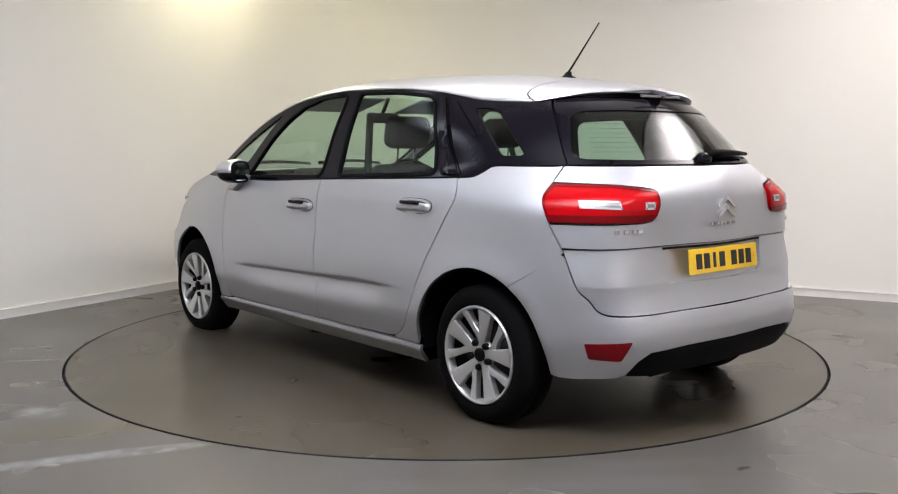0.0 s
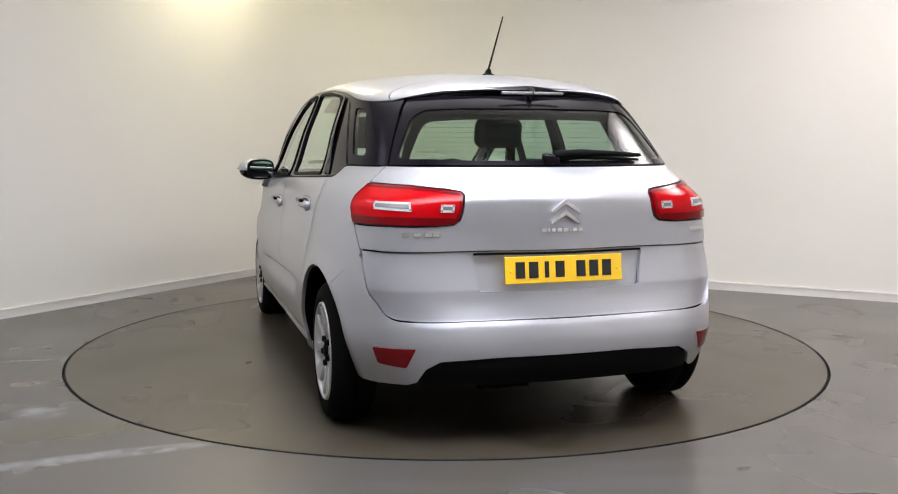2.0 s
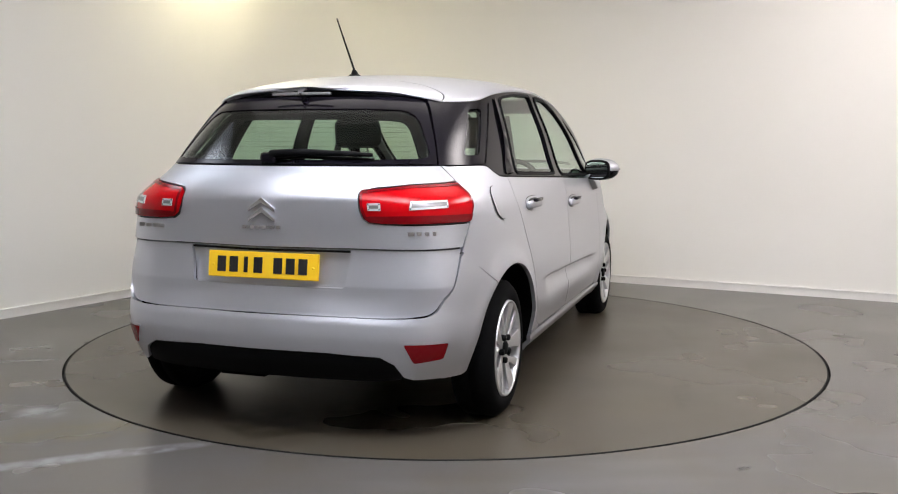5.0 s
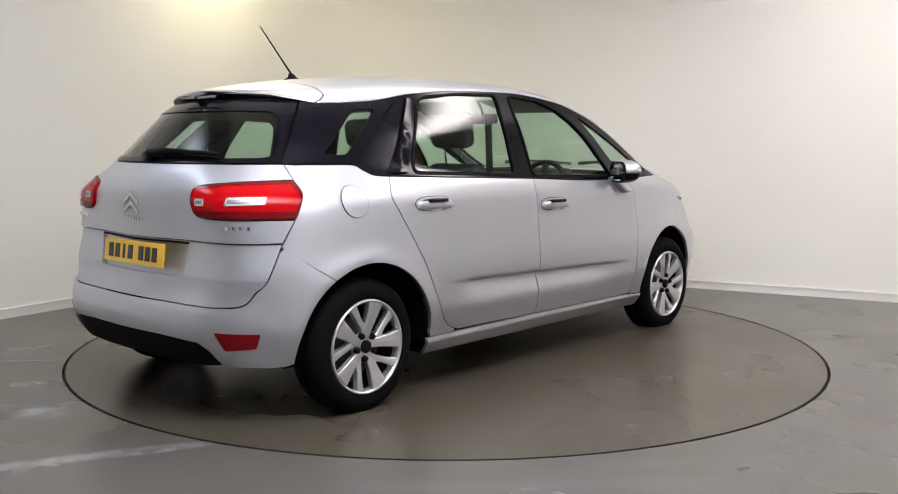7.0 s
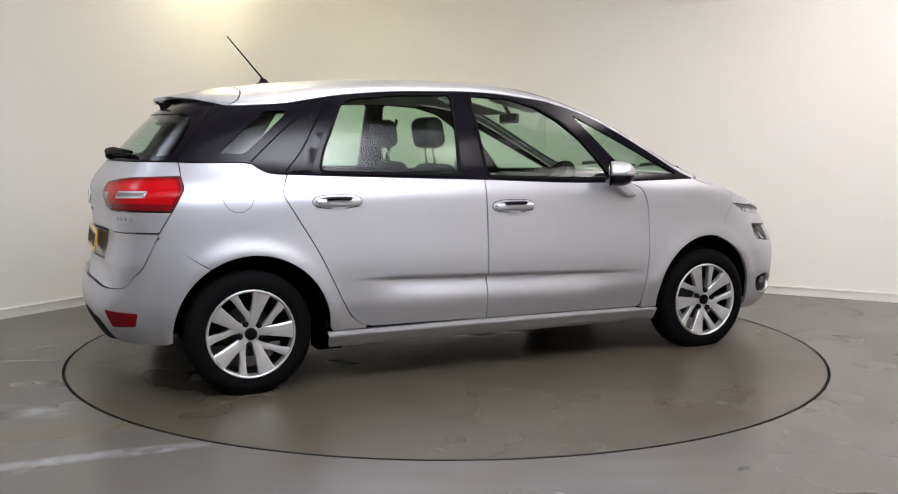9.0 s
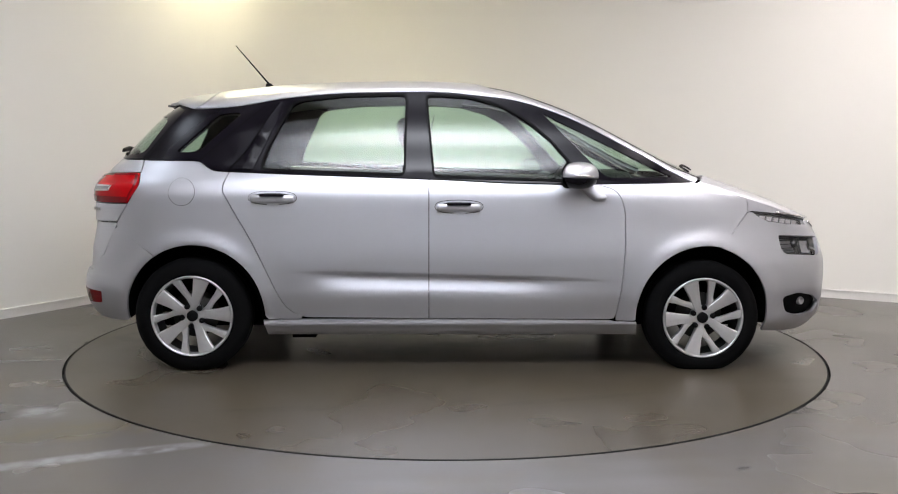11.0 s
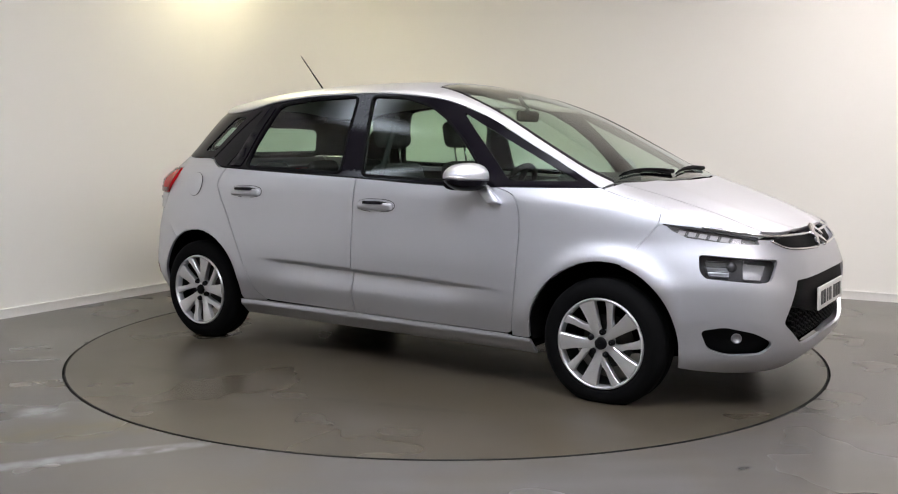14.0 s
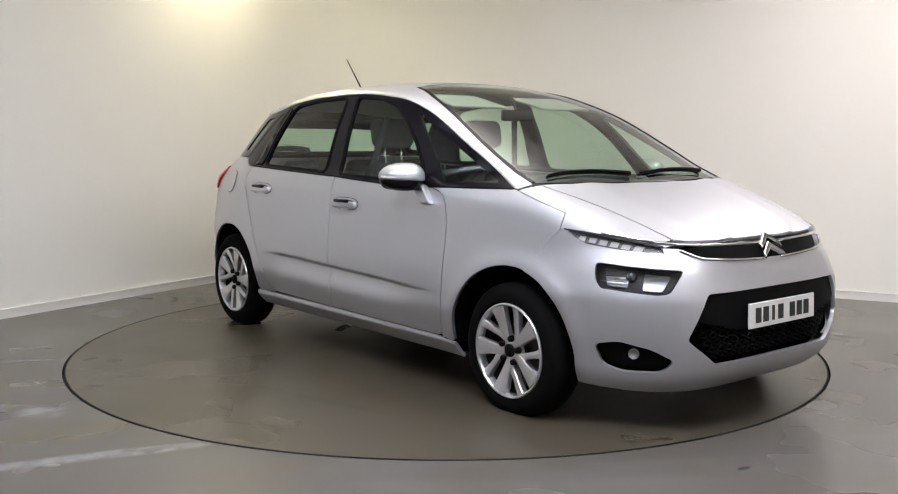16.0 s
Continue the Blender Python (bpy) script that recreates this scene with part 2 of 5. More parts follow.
# wheel arches: x, z, radius
ARCHES = ((-1.39, .312, .382), (1.403, .308, .380))
HALF = curve((.15, .84), (.22, .872), (.32, .898), (.45, .922), (.6, .924), (.8, .908), (.95, .894), (1.03, .872), (1.10, .838), (1.3, .774), (1.45, .712), (1.55, .675))
REAR = curve((.15, 1.97), (.25, 2.05), (.36, 2.105), (.44, 2.112), (.50, 2.104), (.545, 2.088), (.66, 2.058), (.78, 2.045), (.86, 2.047), (1.0, 2.055), (1.09, 2.01), (1.146, 1.960), (1.25, 1.866), (1.35, 1.770), (1.40, 1.714), (1.43, 1.665), (1.47, 1.60), (1.56, 1.50))
NOSE = curve((.15, 2.10), (.22, 2.18), (.36, 2.235), (.5, 2.238), (.6, 2.23), (.7, 2.205), (.8, 2.15), (.86, 2.11), (.95, 2.0), (1.03, 1.87), (1.2, 1.75), (1.55, 1.6))
BEND_R = curve((.2, 5.0), (.5, 5.3), (.7, 5.7), (.85, 5.5), (.95, 5.2), (1.05, 4.5), (1.15, 3.9), (1.4, 3.6), (1.5, 3.6))
BEND_F = curve((.2, 4.6), (.5, 4.65), (.8, 4.1), (.95, 4.2), (1.1, 3.4), (1.5, 3.2))


def swell(x, z):
    """Extra width of the sides: wheel-arch lips and the door crease."""
    d = 0.0
    for cx, cz, ar in ARCHES:
        r = math.hypot(x - cx, z - cz) - ar
        d += .013 * math.exp(-((r - .01) / .055) ** 2)
    zc = .535 - .028 * (x + .1)
    along = 1 / (1 + math.exp(-(x + .69) * 26)) / (1 + math.exp((x - .60) * 13))
    q = z - zc
    d += along * -.031 * math.exp(-((q + .014) / (.075 if q < -.014 else .011)) ** 2)
    return d


CROWN = curve((.2, .012), (.5, .018), (.62, .036), (1.05, .040), (1.2, .034), (1.4, .034), (1.56, .02))


def crown(y, z):
    """How far the tail falls forward beside its centre line, before the corners."""
    return CROWN(z) * math.sin(math.pi * min(abs(y), .8) / .8) ** 2


def body(x, y, z):
    """The point of the outline at height z in the direction of (x, y)."""
    a, n = (NOSE(z), BEND_F(z)) if x > 0 else (REAR(z), BEND_R(z))
    w = HALF(z)
    r = math.hypot(x, y)
    k = r / ((abs(x) / a) ** n + (abs(y) / w) ** n) ** (1 / n) / r
    px, py = x * k, y * k
    if x < 0 and px < -1.2:
        px += crown(py, z)
    if abs(py) > .3:
        py += math.copysign(swell(px, z) * min(1, (abs(py) - .3) / .35), py)
    return px, py, z


def side_y(x, z):
    """Half width at (x, z)."""
    a, n = (NOSE(z), BEND_F(z)) if x > 0 else (REAR(z), BEND_R(z))
    q = max(0.0, 1 - (abs(x) / a) ** n)
    return HALF(z) * q ** (1 / n) + swell(x, z)


def end_x(y, z, front=False):
    a, n = (NOSE(z), BEND_F(z)) if front else (REAR(z), BEND_R(z))
    q = max(0.0, 1 - (abs(y) / HALF(z)) ** n)
    return a * q ** (1 / n) if front else crown(y, z) - a * q ** (1 / n)


RIDGE = curve((-1.95, 1.42), (-1.76, 1.468), (-1.6, 1.502), (-1.4, 1.541), (-1.1, 1.578), (-.77, 1.600), (-.22, 1.612), (.05, 1.606), (.3, 1.574), (.633, 1.472), (1.13, 1.238), (1.5, 1.062), (1.6, 1.026), (1.85, .940), (2.03, .868), (2.13, .822))
EDGE = curve((-1.95, 1.44), (-1.7, 1.468), (-1.6, 1.470), (-1.5, 1.450), (-1.42, 1.431), (-1.2, 1.440), (-.877, 1.490), (-.52, 1.518), (-.139, 1.524), (.302, 1.488), (.584, 1.413), (1.052, 1.185), (1.348, 1.030), (1.6, .955), (1.85, .875), (2.0, .830), (2.13, .815))


def top_z(x, y):
    """Height of bonnet, windscreen and roof over (x, y)."""
    ye = side_y(x, EDGE(x))
    q = min(1.0, abs(y) / max(ye, .01))
    k = 2.3
    return EDGE(x) + (RIDGE(x) - EDGE(x)) * max(0.0, 1 - q ** k) ** (1 / 1.7)
# ---- end body shape ----

from mathutils import geometry

# ---- panels: outlines on the body, meshed with exact edges, smooth normals and folded-in rims ----


def _loop_table():
    ang = np.linspace(-math.pi, 2 * math.pi, 1801)
    pts = []
    for a in ang:
        x, y = -math.cos(a), math.sin(a)
        n, ax = (4.7, 2.2) if x > 0 else (4.9, 2.06)
        k = 1 / ((abs(x) / ax) ** n + (abs(y) / .9) ** n) ** (1 / n)
        pts.append((x * k, y * k))
    d = np.hypot(*np.diff(np.array(pts), axis=0).T)
    s = np.concatenate([[0], np.cumsum(d)])
    return ang, s - np.interp(0, ang, s)


LOOP_A, LOOP_U = _loop_table()
NOSE_U = float(np.interp(math.pi, LOOP_A, LOOP_U))


def unroll(x, y):
    return float(np.interp(math.atan2(y, -x) % (2 * math.pi) if x > 0 else math.atan2(y, -x), LOOP_A, LOOP_U))


def chart_wrap(u, z):
    a = float(np.interp(u, LOOP_U, LOOP_A))
    return body(-math.cos(a), math.sin(a), z)


def chart_side(x, z):
    return x, side_y(x, z), z


def chart_top(x, v):
    ye = side_y(x, EDGE(x))
    y = math.copysign(ye * (1 - (1 - min(1, abs(v))) ** 2), v)
    return x, y, top_z(x, y)


def S(x, z):
    return unroll(x, side_y(x, z)), z


def R(y, z):
    return unroll(end_x(y, z), y), z


def F(y, z):
    return unroll(end_x(y, z, True), y), z


def V(x, y):
    ye = side_y(x, EDGE(x))
    return x, math.copysign(1 - math.sqrt(max(0, 1 - abs(y) / ye)), y)


def rounded(pts, radius=.02, seg=5):
    """The outline with its corners rounded; a point may carry its own radius."""
    out = []
    n = len(pts)
    for i in range(n):
        p = Vector(pts[i][:2])
        r = pts[i][2] if len(pts[i]) > 2 else radius
        a, b = Vector(pts[i - 1][:2]) - p, Vector(pts[(i + 1) % n][:2]) - p
        r = min(r, a.length * .48, b.length * .48)
        if r < 1e-4:
            out.append(tuple(p))
            continue
        s, e = p + a.normalized() * r, p + b.normalized() * r
        for k in range(seg + 1):
            t = k / seg
            out.append(tuple(s * (1 - t) ** 2 + p * 2 * t * (1 - t) + e * t * t))
    return out


def smooth_line(pts, per=6):
    """A flowing line through the points."""
    out = []
    P = [Vector(p) for p in pts]
    for i in range(len(P) - 1):
        a, b, c, d = P[max(i - 1, 0)], P[i], P[i + 1], P[min(i + 2, len(P) - 1)]
        for k in range(per):
            t = k / per
            out.append(tuple(.5 * (2 * b + (c - a) * t + (2 * a - 5 * b + 4 * c - d) * t * t + (3 * b - a - 3 * c + d) * t ** 3)))
    out.append(tuple(P[-1]))
    return out


def inset(pts, g):
    area = sum(a[0] * b[1] - b[0] * a[1] for a, b in zip(pts, pts[1:] + pts[:1]))
    sgn = 1 if area > 0 else -1
    out = []
    for i, p in enumerate(pts):
        a, b = Vector(p) - Vector(pts[i - 1]), Vector(pts[(i + 1) % len(pts)]) - Vector(p)
        na = Vector((-a.y, a.x)).normalized()
        nb = Vector((-b.y, b.x)).normalized()
        m = na + nb
        m = m.normalized() / max(.5, m.length / 2) if m.length > 1e-6 else na
        out.append(tuple(Vector(p) + m * g * sgn))
    return out


def clean(pts, eps=1e-4):
    out = []
    for p in pts:
        if not out or (Vector(p[:2]) - Vector(out[-1][:2])).length > eps:
            out.append(tuple(p[:2]))
    if (Vector(out[0]) - Vector(out[-1])).length < eps:
        out.pop()
    return out


class Shell:
    def __init__(self):
        self.v, self.f, self.n = [], [], []


def sheet(outer, chart, holes=(), step=(.05, .05), off=0.0, rim=.018, gap=.0025, into=None, bow=None):
    """Meshes an outline of the chart. off: outward offset; rim: depth of the folded edge; bow(u, v): extra outward height."""
    sh = into or Shell()
    loops = [inset(clean(outer), gap)] + [inset(clean(h), -gap) for h in holes]
    flat, rings = [], []
    for lp in loops:
        first = len(flat)
        for a, b in zip(lp, lp[1:] + lp[:1]):
            k = max(1, math.ceil(max(abs(b[0] - a[0]) / step[0], abs(b[1] - a[1]) / step[1])))
            flat += [((a[0] + (b[0] - a[0]) * i / k) / step[0], (a[1] + (b[1] - a[1]) * i / k) / step[1]) for i in range(k)]
        rings.append((first, len(flat)))
    pts = np.array(flat)
    gx, gy = np.meshgrid(np.arange(math.ceil(pts[:, 0].min()), pts[:, 0].max()), np.arange(math.ceil(pts[:, 1].min()), pts[:, 1].max()))
    grid = np.stack([gx.ravel(), gy.ravel()], 1).astype(float)

    def within(q):
        inside, near = np.zeros(len(q), bool), np.full(len(q), 9.0)
        for a, b in rings:
            p = pts[a:b]
            for (x0, y0), (x1, y1) in zip(p, np.roll(p, -1, axis=0)):
                cross = (y0 > q[:, 1]) != (y1 > q[:, 1])
                if y1 != y0:
                    inside ^= cross & (q[:, 0] < (x1 - x0) * (q[:, 1] - y0) / (y1 - y0) + x0)
                d2 = max((x1 - x0) ** 2 + (y1 - y0) ** 2, 1e-12)
                w = np.clip(((q[:, 0] - x0) * (x1 - x0) + (q[:, 1] - y0) * (y1 - y0)) / d2, 0, 1)
                near = np.minimum(near, np.hypot(q[:, 0] - x0 - w * (x1 - x0), q[:, 1] - y0 - w * (y1 - y0)))
        return inside, near
    if len(grid):
        k = np.arange(len(grid))
        grid += np.stack([np.sin(k * 12.9898), np.sin(k * 78.233)], 1) * .03
        ins, near = within(grid)
        grid = grid[ins & (near > .3)]
    coords = [Vector(p) for p in flat] + [Vector((float(a), float(b))) for a, b in grid]
    ring_edges = [(k, k + 1 if k + 1 < b else a) for a, b in rings for k in range(a, b)]
    done = geometry.delaunay_2d_cdt(coords, ring_edges, [], 0, 1e-6)
    cen = np.array([[sum(done[0][k][c] for k in f) / len(f) for c in (0, 1)] for f in done[2]])
    keep = within(cen)[0]
    bm = bmesh.new()
    vs = [bm.verts.new((p.x * step[0], p.y * step[1], 0)) for p in done[0]]
    for f in [f for f, ok in zip(done[2], keep) if ok]:
        bm.faces.new([vs[k] for k in f])
    for v in [v for v in bm.verts if not v.link_faces]:
        bm.verts.remove(v)
    bm.verts.index_update()
    base = len(sh.v)
    e = 2e-3
    P, N = [], []
    for v in bm.verts:
        a, b = v.co.x, v.co.y
        p = Vector(chart(a, b))
        du = Vector(chart(a + e, b)) - Vector(chart(a - e, b))
        dv = Vector(chart(a, b + e)) - Vector(chart(a, b - e))
        nn = du.cross(dv)
        nn = nn.normalized() if nn.length > 1e-12 else Vector((0, 0, 1))
        if nn.dot(p - Vector((p.x * .55, 0, min(p.z, .75)))) < 0:
            nn = -nn
        P.append(p + nn * (off + (bow(a, b) if bow else 0)))
        if bow:
            bent = (du + nn * (bow(a + e, b) - bow(a - e, b))).cross(dv + nn * (bow(a, b + e) - bow(a, b - e)))
            if bent.length > 1e-12:
                nn = bent.normalized() * (1 if bent.dot(nn) > 0 else -1)
        N.append(nn)
    sh.v += [tuple(p) for p in P]
    sh.n += [tuple(n) for n in N]
    for f in bm.faces:
        ids = [v.index for v in f.verts]
        g = (P[ids[1]] - P[ids[0]]).cross(P[ids[2]] - P[ids[0]])
        if g.dot(N[ids[0]]) < 0:
            ids.reverse()
        sh.f.append([base + i for i in ids])
    if rim:
        for ed in bm.edges:
            if len(ed.link_faces) != 1:
                continue
            a, b = (v.index for v in ed.verts)
            q = [P[a], P[b], P[b] - N[b] * rim, P[a] - N[a] * rim]
            g = (q[1] - q[0]).cross(q[2] - q[0])
            if g.length < 1e-12:
                continue
            g.normalize()
            k = len(sh.v)
            sh.v += [tuple(p) for p in q]
            sh.n += [tuple(g)] * 4
            sh.f.append([k, k + 1, k + 2, k + 3])
    bm.free()
    return sh


def panel(name, sh, material, parent, label="", mirror=False):
    s = -1 if mirror else 1
    me = bpy.data.meshes.new(name)
    me.from_pydata([(x, y * s, z) for x, y, z in sh.v], [], [f[::s] for f in sh.f])
    me.materials.append(material)
    for p in me.polygons:
        p.use_smooth = True
    me.normals_split_custom_set_from_vertices([(x, y * s, z) for x, y, z in sh.n])
    ob = new(name, me)
    ob.parent = parent
    if label:
        ob["label"] = label
    return ob


def both(name, sh, material, parent, label=""):
    return [panel(name, sh, material, parent, label, mirror) for mirror in (False, True)]


def arc(cx, cz, r, a0, a1, n=20):
    return [(cx + r * math.cos(radians(a0 + (a1 - a0) * i / n)), cz + r * math.sin(radians(a0 + (a1 - a0) * i / n))) for i in range(n + 1)]


# ---- room ----


def room():
    """Two plain walls that meet in a rounded corner, closed round behind the camera."""
    # plan, anticlockwise from the rear corner of the left wall
    a = Vector((-3.164, 6.552))
    b = Vector((-2.09, 8.331))
    c = Vector((1.496, 8.379))
    d = Vector((3.468, 7.363))
    u, w = (b - a).normalized(), (d - c).normalized()
    t = ((c - a).x * w.y - (c - a).y * w.x) / (u.x * w.y - u.y * w.x)
    corner = a + u * t
    cut = .85
    plan = []
    far_l = corner - u * 12.5
    far_r = corner + w * 9.5
    plan.append(far_l)
    s, e = corner - u * cut, corner + w * cut
    for k in range(13):
        q = k / 12
        plan.append(s * (1 - q) ** 2 + corner * 2 * q * (1 - q) + e * q * q)
    plan.append(far_r)
    back = far_r - u * 12.5
    plan.append(back)
    n = len(plan)

    def wall(name, pts, h0, h1, inner, outer, mat):
        bm = bmesh.new()
        rows = []
        for i, p in enumerate(pts):
            dirs = [(pts[j + 1] - pts[j]).normalized() for j in (i - 1, i) if 0 <= j < len(pts) - 1]
            dd = sum(dirs, Vector((0, 0))).normalized()
            nn = Vector((dd.y, -dd.x))
            rows.append([bm.verts.new((*(p + nn * o), h)) for o, h in ((inner, h0), (inner, h1), (outer, h1), (outer, h0))])
        for ra, rb in zip(rows, rows[1:]):
            for k in range(4):
                bm.faces.new((ra[k], rb[k], rb[(k + 1) % 4], ra[(k + 1) % 4]))
        bm.faces.new(rows[0])
        bm.faces.new(rows[-1][::-1])
        bmesh.ops.recalc_face_normals(bm, faces=bm.faces)
        return bm

    run = plan[:-1]
    ob = part("wall_back", wall("wall", run, 0, CEIL, 0, -.15, WALL), WALL, None, smooth=False)
    tagged(ob, "plain warm white painted wall with a rounded corner", "wall", kind="structure")
    for p in ob.data.polygons:
        p.use_smooth = abs(p.normal.z) < .1
    ob.data.set_sharp_from_angle(angle=radians(30))
    ob = part("wall_front", wall("wall", [plan[-2], plan[-1], plan[0]], 0, CEIL, 0, -.15, WALL), WALL, None, smooth=False)
    tagged(ob, "plain white painted wall behind the camera", "wall", kind="structure")
    ob = part("baseboard", join(wall("skirting", run, 0, .060, .014, .001, SKIRT), wall("skirting", run, .060, .069, .020, .001, SKIRT)), SKIRT, None, smooth=False)
    tagged(ob, "low white painted skirting board along the walls", "baseboard", kind="structure")
    # floor with a round opening for the turntable
    bm = bmesh.new()
    seg = 160
    ring = [bm.verts.new((HUB[0] + (TABLE_R + .006) * math.cos(2 * math.pi * i / seg), HUB[1] + (TABLE_R + .006) * math.sin(2 * math.pi * i / seg), 0)) for i in range(seg)]
    rim = [bm.verts.new((p.x, p.y, 0)) for p in plan]
    for lp in (ring, rim):
        for p, q in zip(lp, lp[1:] + lp[:1]):
            bm.edges.new((p, q))
    bmesh.ops.triangle_fill(bm, use_beauty=True, edges=bm.edges[:])
    low = [bm.verts.new((v.co.x, v.co.y, -.05)) for v in ring]
    for i in range(seg):
        bm.faces.new((ring[i], ring[(i + 1) % seg], low[(i + 1) % seg], low[i]))
    bmesh.ops.recalc_face_normals(bm, faces=bm.faces)
    for f in bm.faces:
        if abs(f.normal.z) > .9 and f.normal.z < 0:
            f.normal_flip()
    tagged(part("floor", bm, FLOOR, None, smooth=False), "scuffed grey painted concrete floor with worn patches", "floor", kind="structure")
    # pit under the turntable's slot
    bm = bmesh.new()
    bmesh.ops.create_circle(bm, cap_ends=True, radius=TABLE_R + .1, segments=96, matrix=Matrix.Translation((*HUB, -.05)))
    tagged(part("turntable_pit", bm, SLOT, None, smooth=False), "dark pit under the turntable", "pit", kind="structure")
    # ceiling slab
    bm = bmesh.new()
    f = bm.faces.new([bm.verts.new((p.x, p.y, CEIL)) for p in plan])
    ex = bmesh.ops.extrude_face_region(bm, geom=[f])
    bmesh.ops.translate(bm, vec=(0, 0, .12), verts=[v for v in ex["geom"] if isinstance(v, bmesh.types.BMVert)])
    bmesh.ops.recalc_face_normals(bm, faces=bm.faces)
    tagged(part("ceiling", bm, WALL, None, smooth=False), "plain white ceiling", "ceiling", kind="structure")


def unseen_ceiling_lights():
    for x, y, sx, sy, watts, col in LAMPS:
        m = bpy.data.materials.new("lamp_diffuser")
        m.use_nodes = True
        b = m.node_tree.nodes["Principled BSDF"]
        b.inputs["Base Color"].default_value = (.8, .8, .8, 1)
        b.inputs["Emission Color"].default_value = (*col, 1)
        # the diffuser is brightest mid-panel and fades towards its frame, softening its reflections
        n, l = m.node_tree.nodes, m.node_tree.links
        tc, mp, gr = n.new("ShaderNodeTexCoord"), n.new("ShaderNodeMapping"), n.new("ShaderNodeTexGradient")
        mp.inputs["Scale"].default_value = (2 / sx, 2 / sy, 0)
        gr.gradient_type = "SPHERICAL"
        fade = n.new("ShaderNodeMapRange")
        fade.interpolation_type = "SMOOTHSTEP"
        mean = watts / (sx * sy) / 3.6 / .29
        fade.inputs["To Min"].default_value, fade.inputs["To Max"].default_value = mean * .07, mean
        l.new(tc.outputs["Object"], mp.inputs["Vector"])
        l.new(mp.outputs["Vector"], gr.inputs["Vector"])
        l.new(gr.outputs["Fac"], fade.inputs["Value"])
        l.new(fade.outputs["Result"], b.inputs["Emission Strength"])
        e = new("unseen_ceiling_light")
        e.location = (x, y, CEIL)
        tagged(e, "unseen flat ceiling light with a glowing diffuser", "ceiling light", group="ceiling lights")
        part("diffuser", box(sx, sy, .02, pose(0, 0, -.05)), m, e, smooth=False)
        fr = join(box(sx + .06, .03, .06, pose(0, sy / 2 + .015, -.03)), box(sx + .06, .03, .06, pose(0, -sy / 2 - .015, -.03)),
                  box(.03, sy, .06, pose(sx / 2 + .015, 0, -.03)), box(.03, sy, .06, pose(-sx / 2 - .015, 0, -.03)))
        part("frame", fr, SKIRT, e, smooth=False)


def turntable():
    e = new("turntable")
    e.location = (*HUB, 0)
    tagged(e, "round motorised turntable painted grey, flush with the floor", "turntable")
    deck = lathe([(0.0001, -.02), (TABLE_R - .012, -.02), (TABLE_R - .012, 0), (0.0001, 0)], 160, "z")
    bmesh.ops.recalc_face_normals(deck, faces=deck.faces)
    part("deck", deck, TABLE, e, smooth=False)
    ring = lathe([(TABLE_R - .0115, -.021), (TABLE_R - .0115, .0012), (TABLE_R - .006, .0012), (TABLE_R - .006, -.021)], 160, "z")
    part("edge_ring", ring, SLOT, e, "dark steel edge of the turntable", smooth=False)
    return e


# ---- car ----
WHEEL_R, TRACK = .314, .893
# axle, height of its hub, turn of the right and the left wheel
WHEELS = ((-1.393, .305, 33, 30), (1.398, .290, -3, 12))
BELT = curve((-1.3, 1.094), (-1.15, 1.087), (-.125, 1.050), (.6, 1.023), (1.0, 1.027), (1.36, 1.033))


def mirrored(half, centre):
    """Closes a half outline (from the centre line round to the centre line) with its mirror image."""
    return half + [(2 * centre - p[0], *p[1:]) for p in reversed(half)]


def rear_line(pts):
    return [(unroll(x, y), z) for x, y, z in pts]


# edge of the tailgate on the body, from the window's foot down round to the bumper
GATE = [(-1.686, .657, 1.147), (-1.690, .735, 1.075), (-1.683, .780, 1.03), (-1.691, .800, .987), (-1.735, .808, .913), (-1.797, .792, .793), (-1.857, .778, .656), (-1.905, .752, .605), (-1.97, .728, .553), (-2.045, .640, .540), (-2.107, .3, .538)]
POST = [(.49, 1.452), (.53, 1.405), (.565, 1.34), (.60, 1.27), (.630, 1.20), (.650, 1.150)]


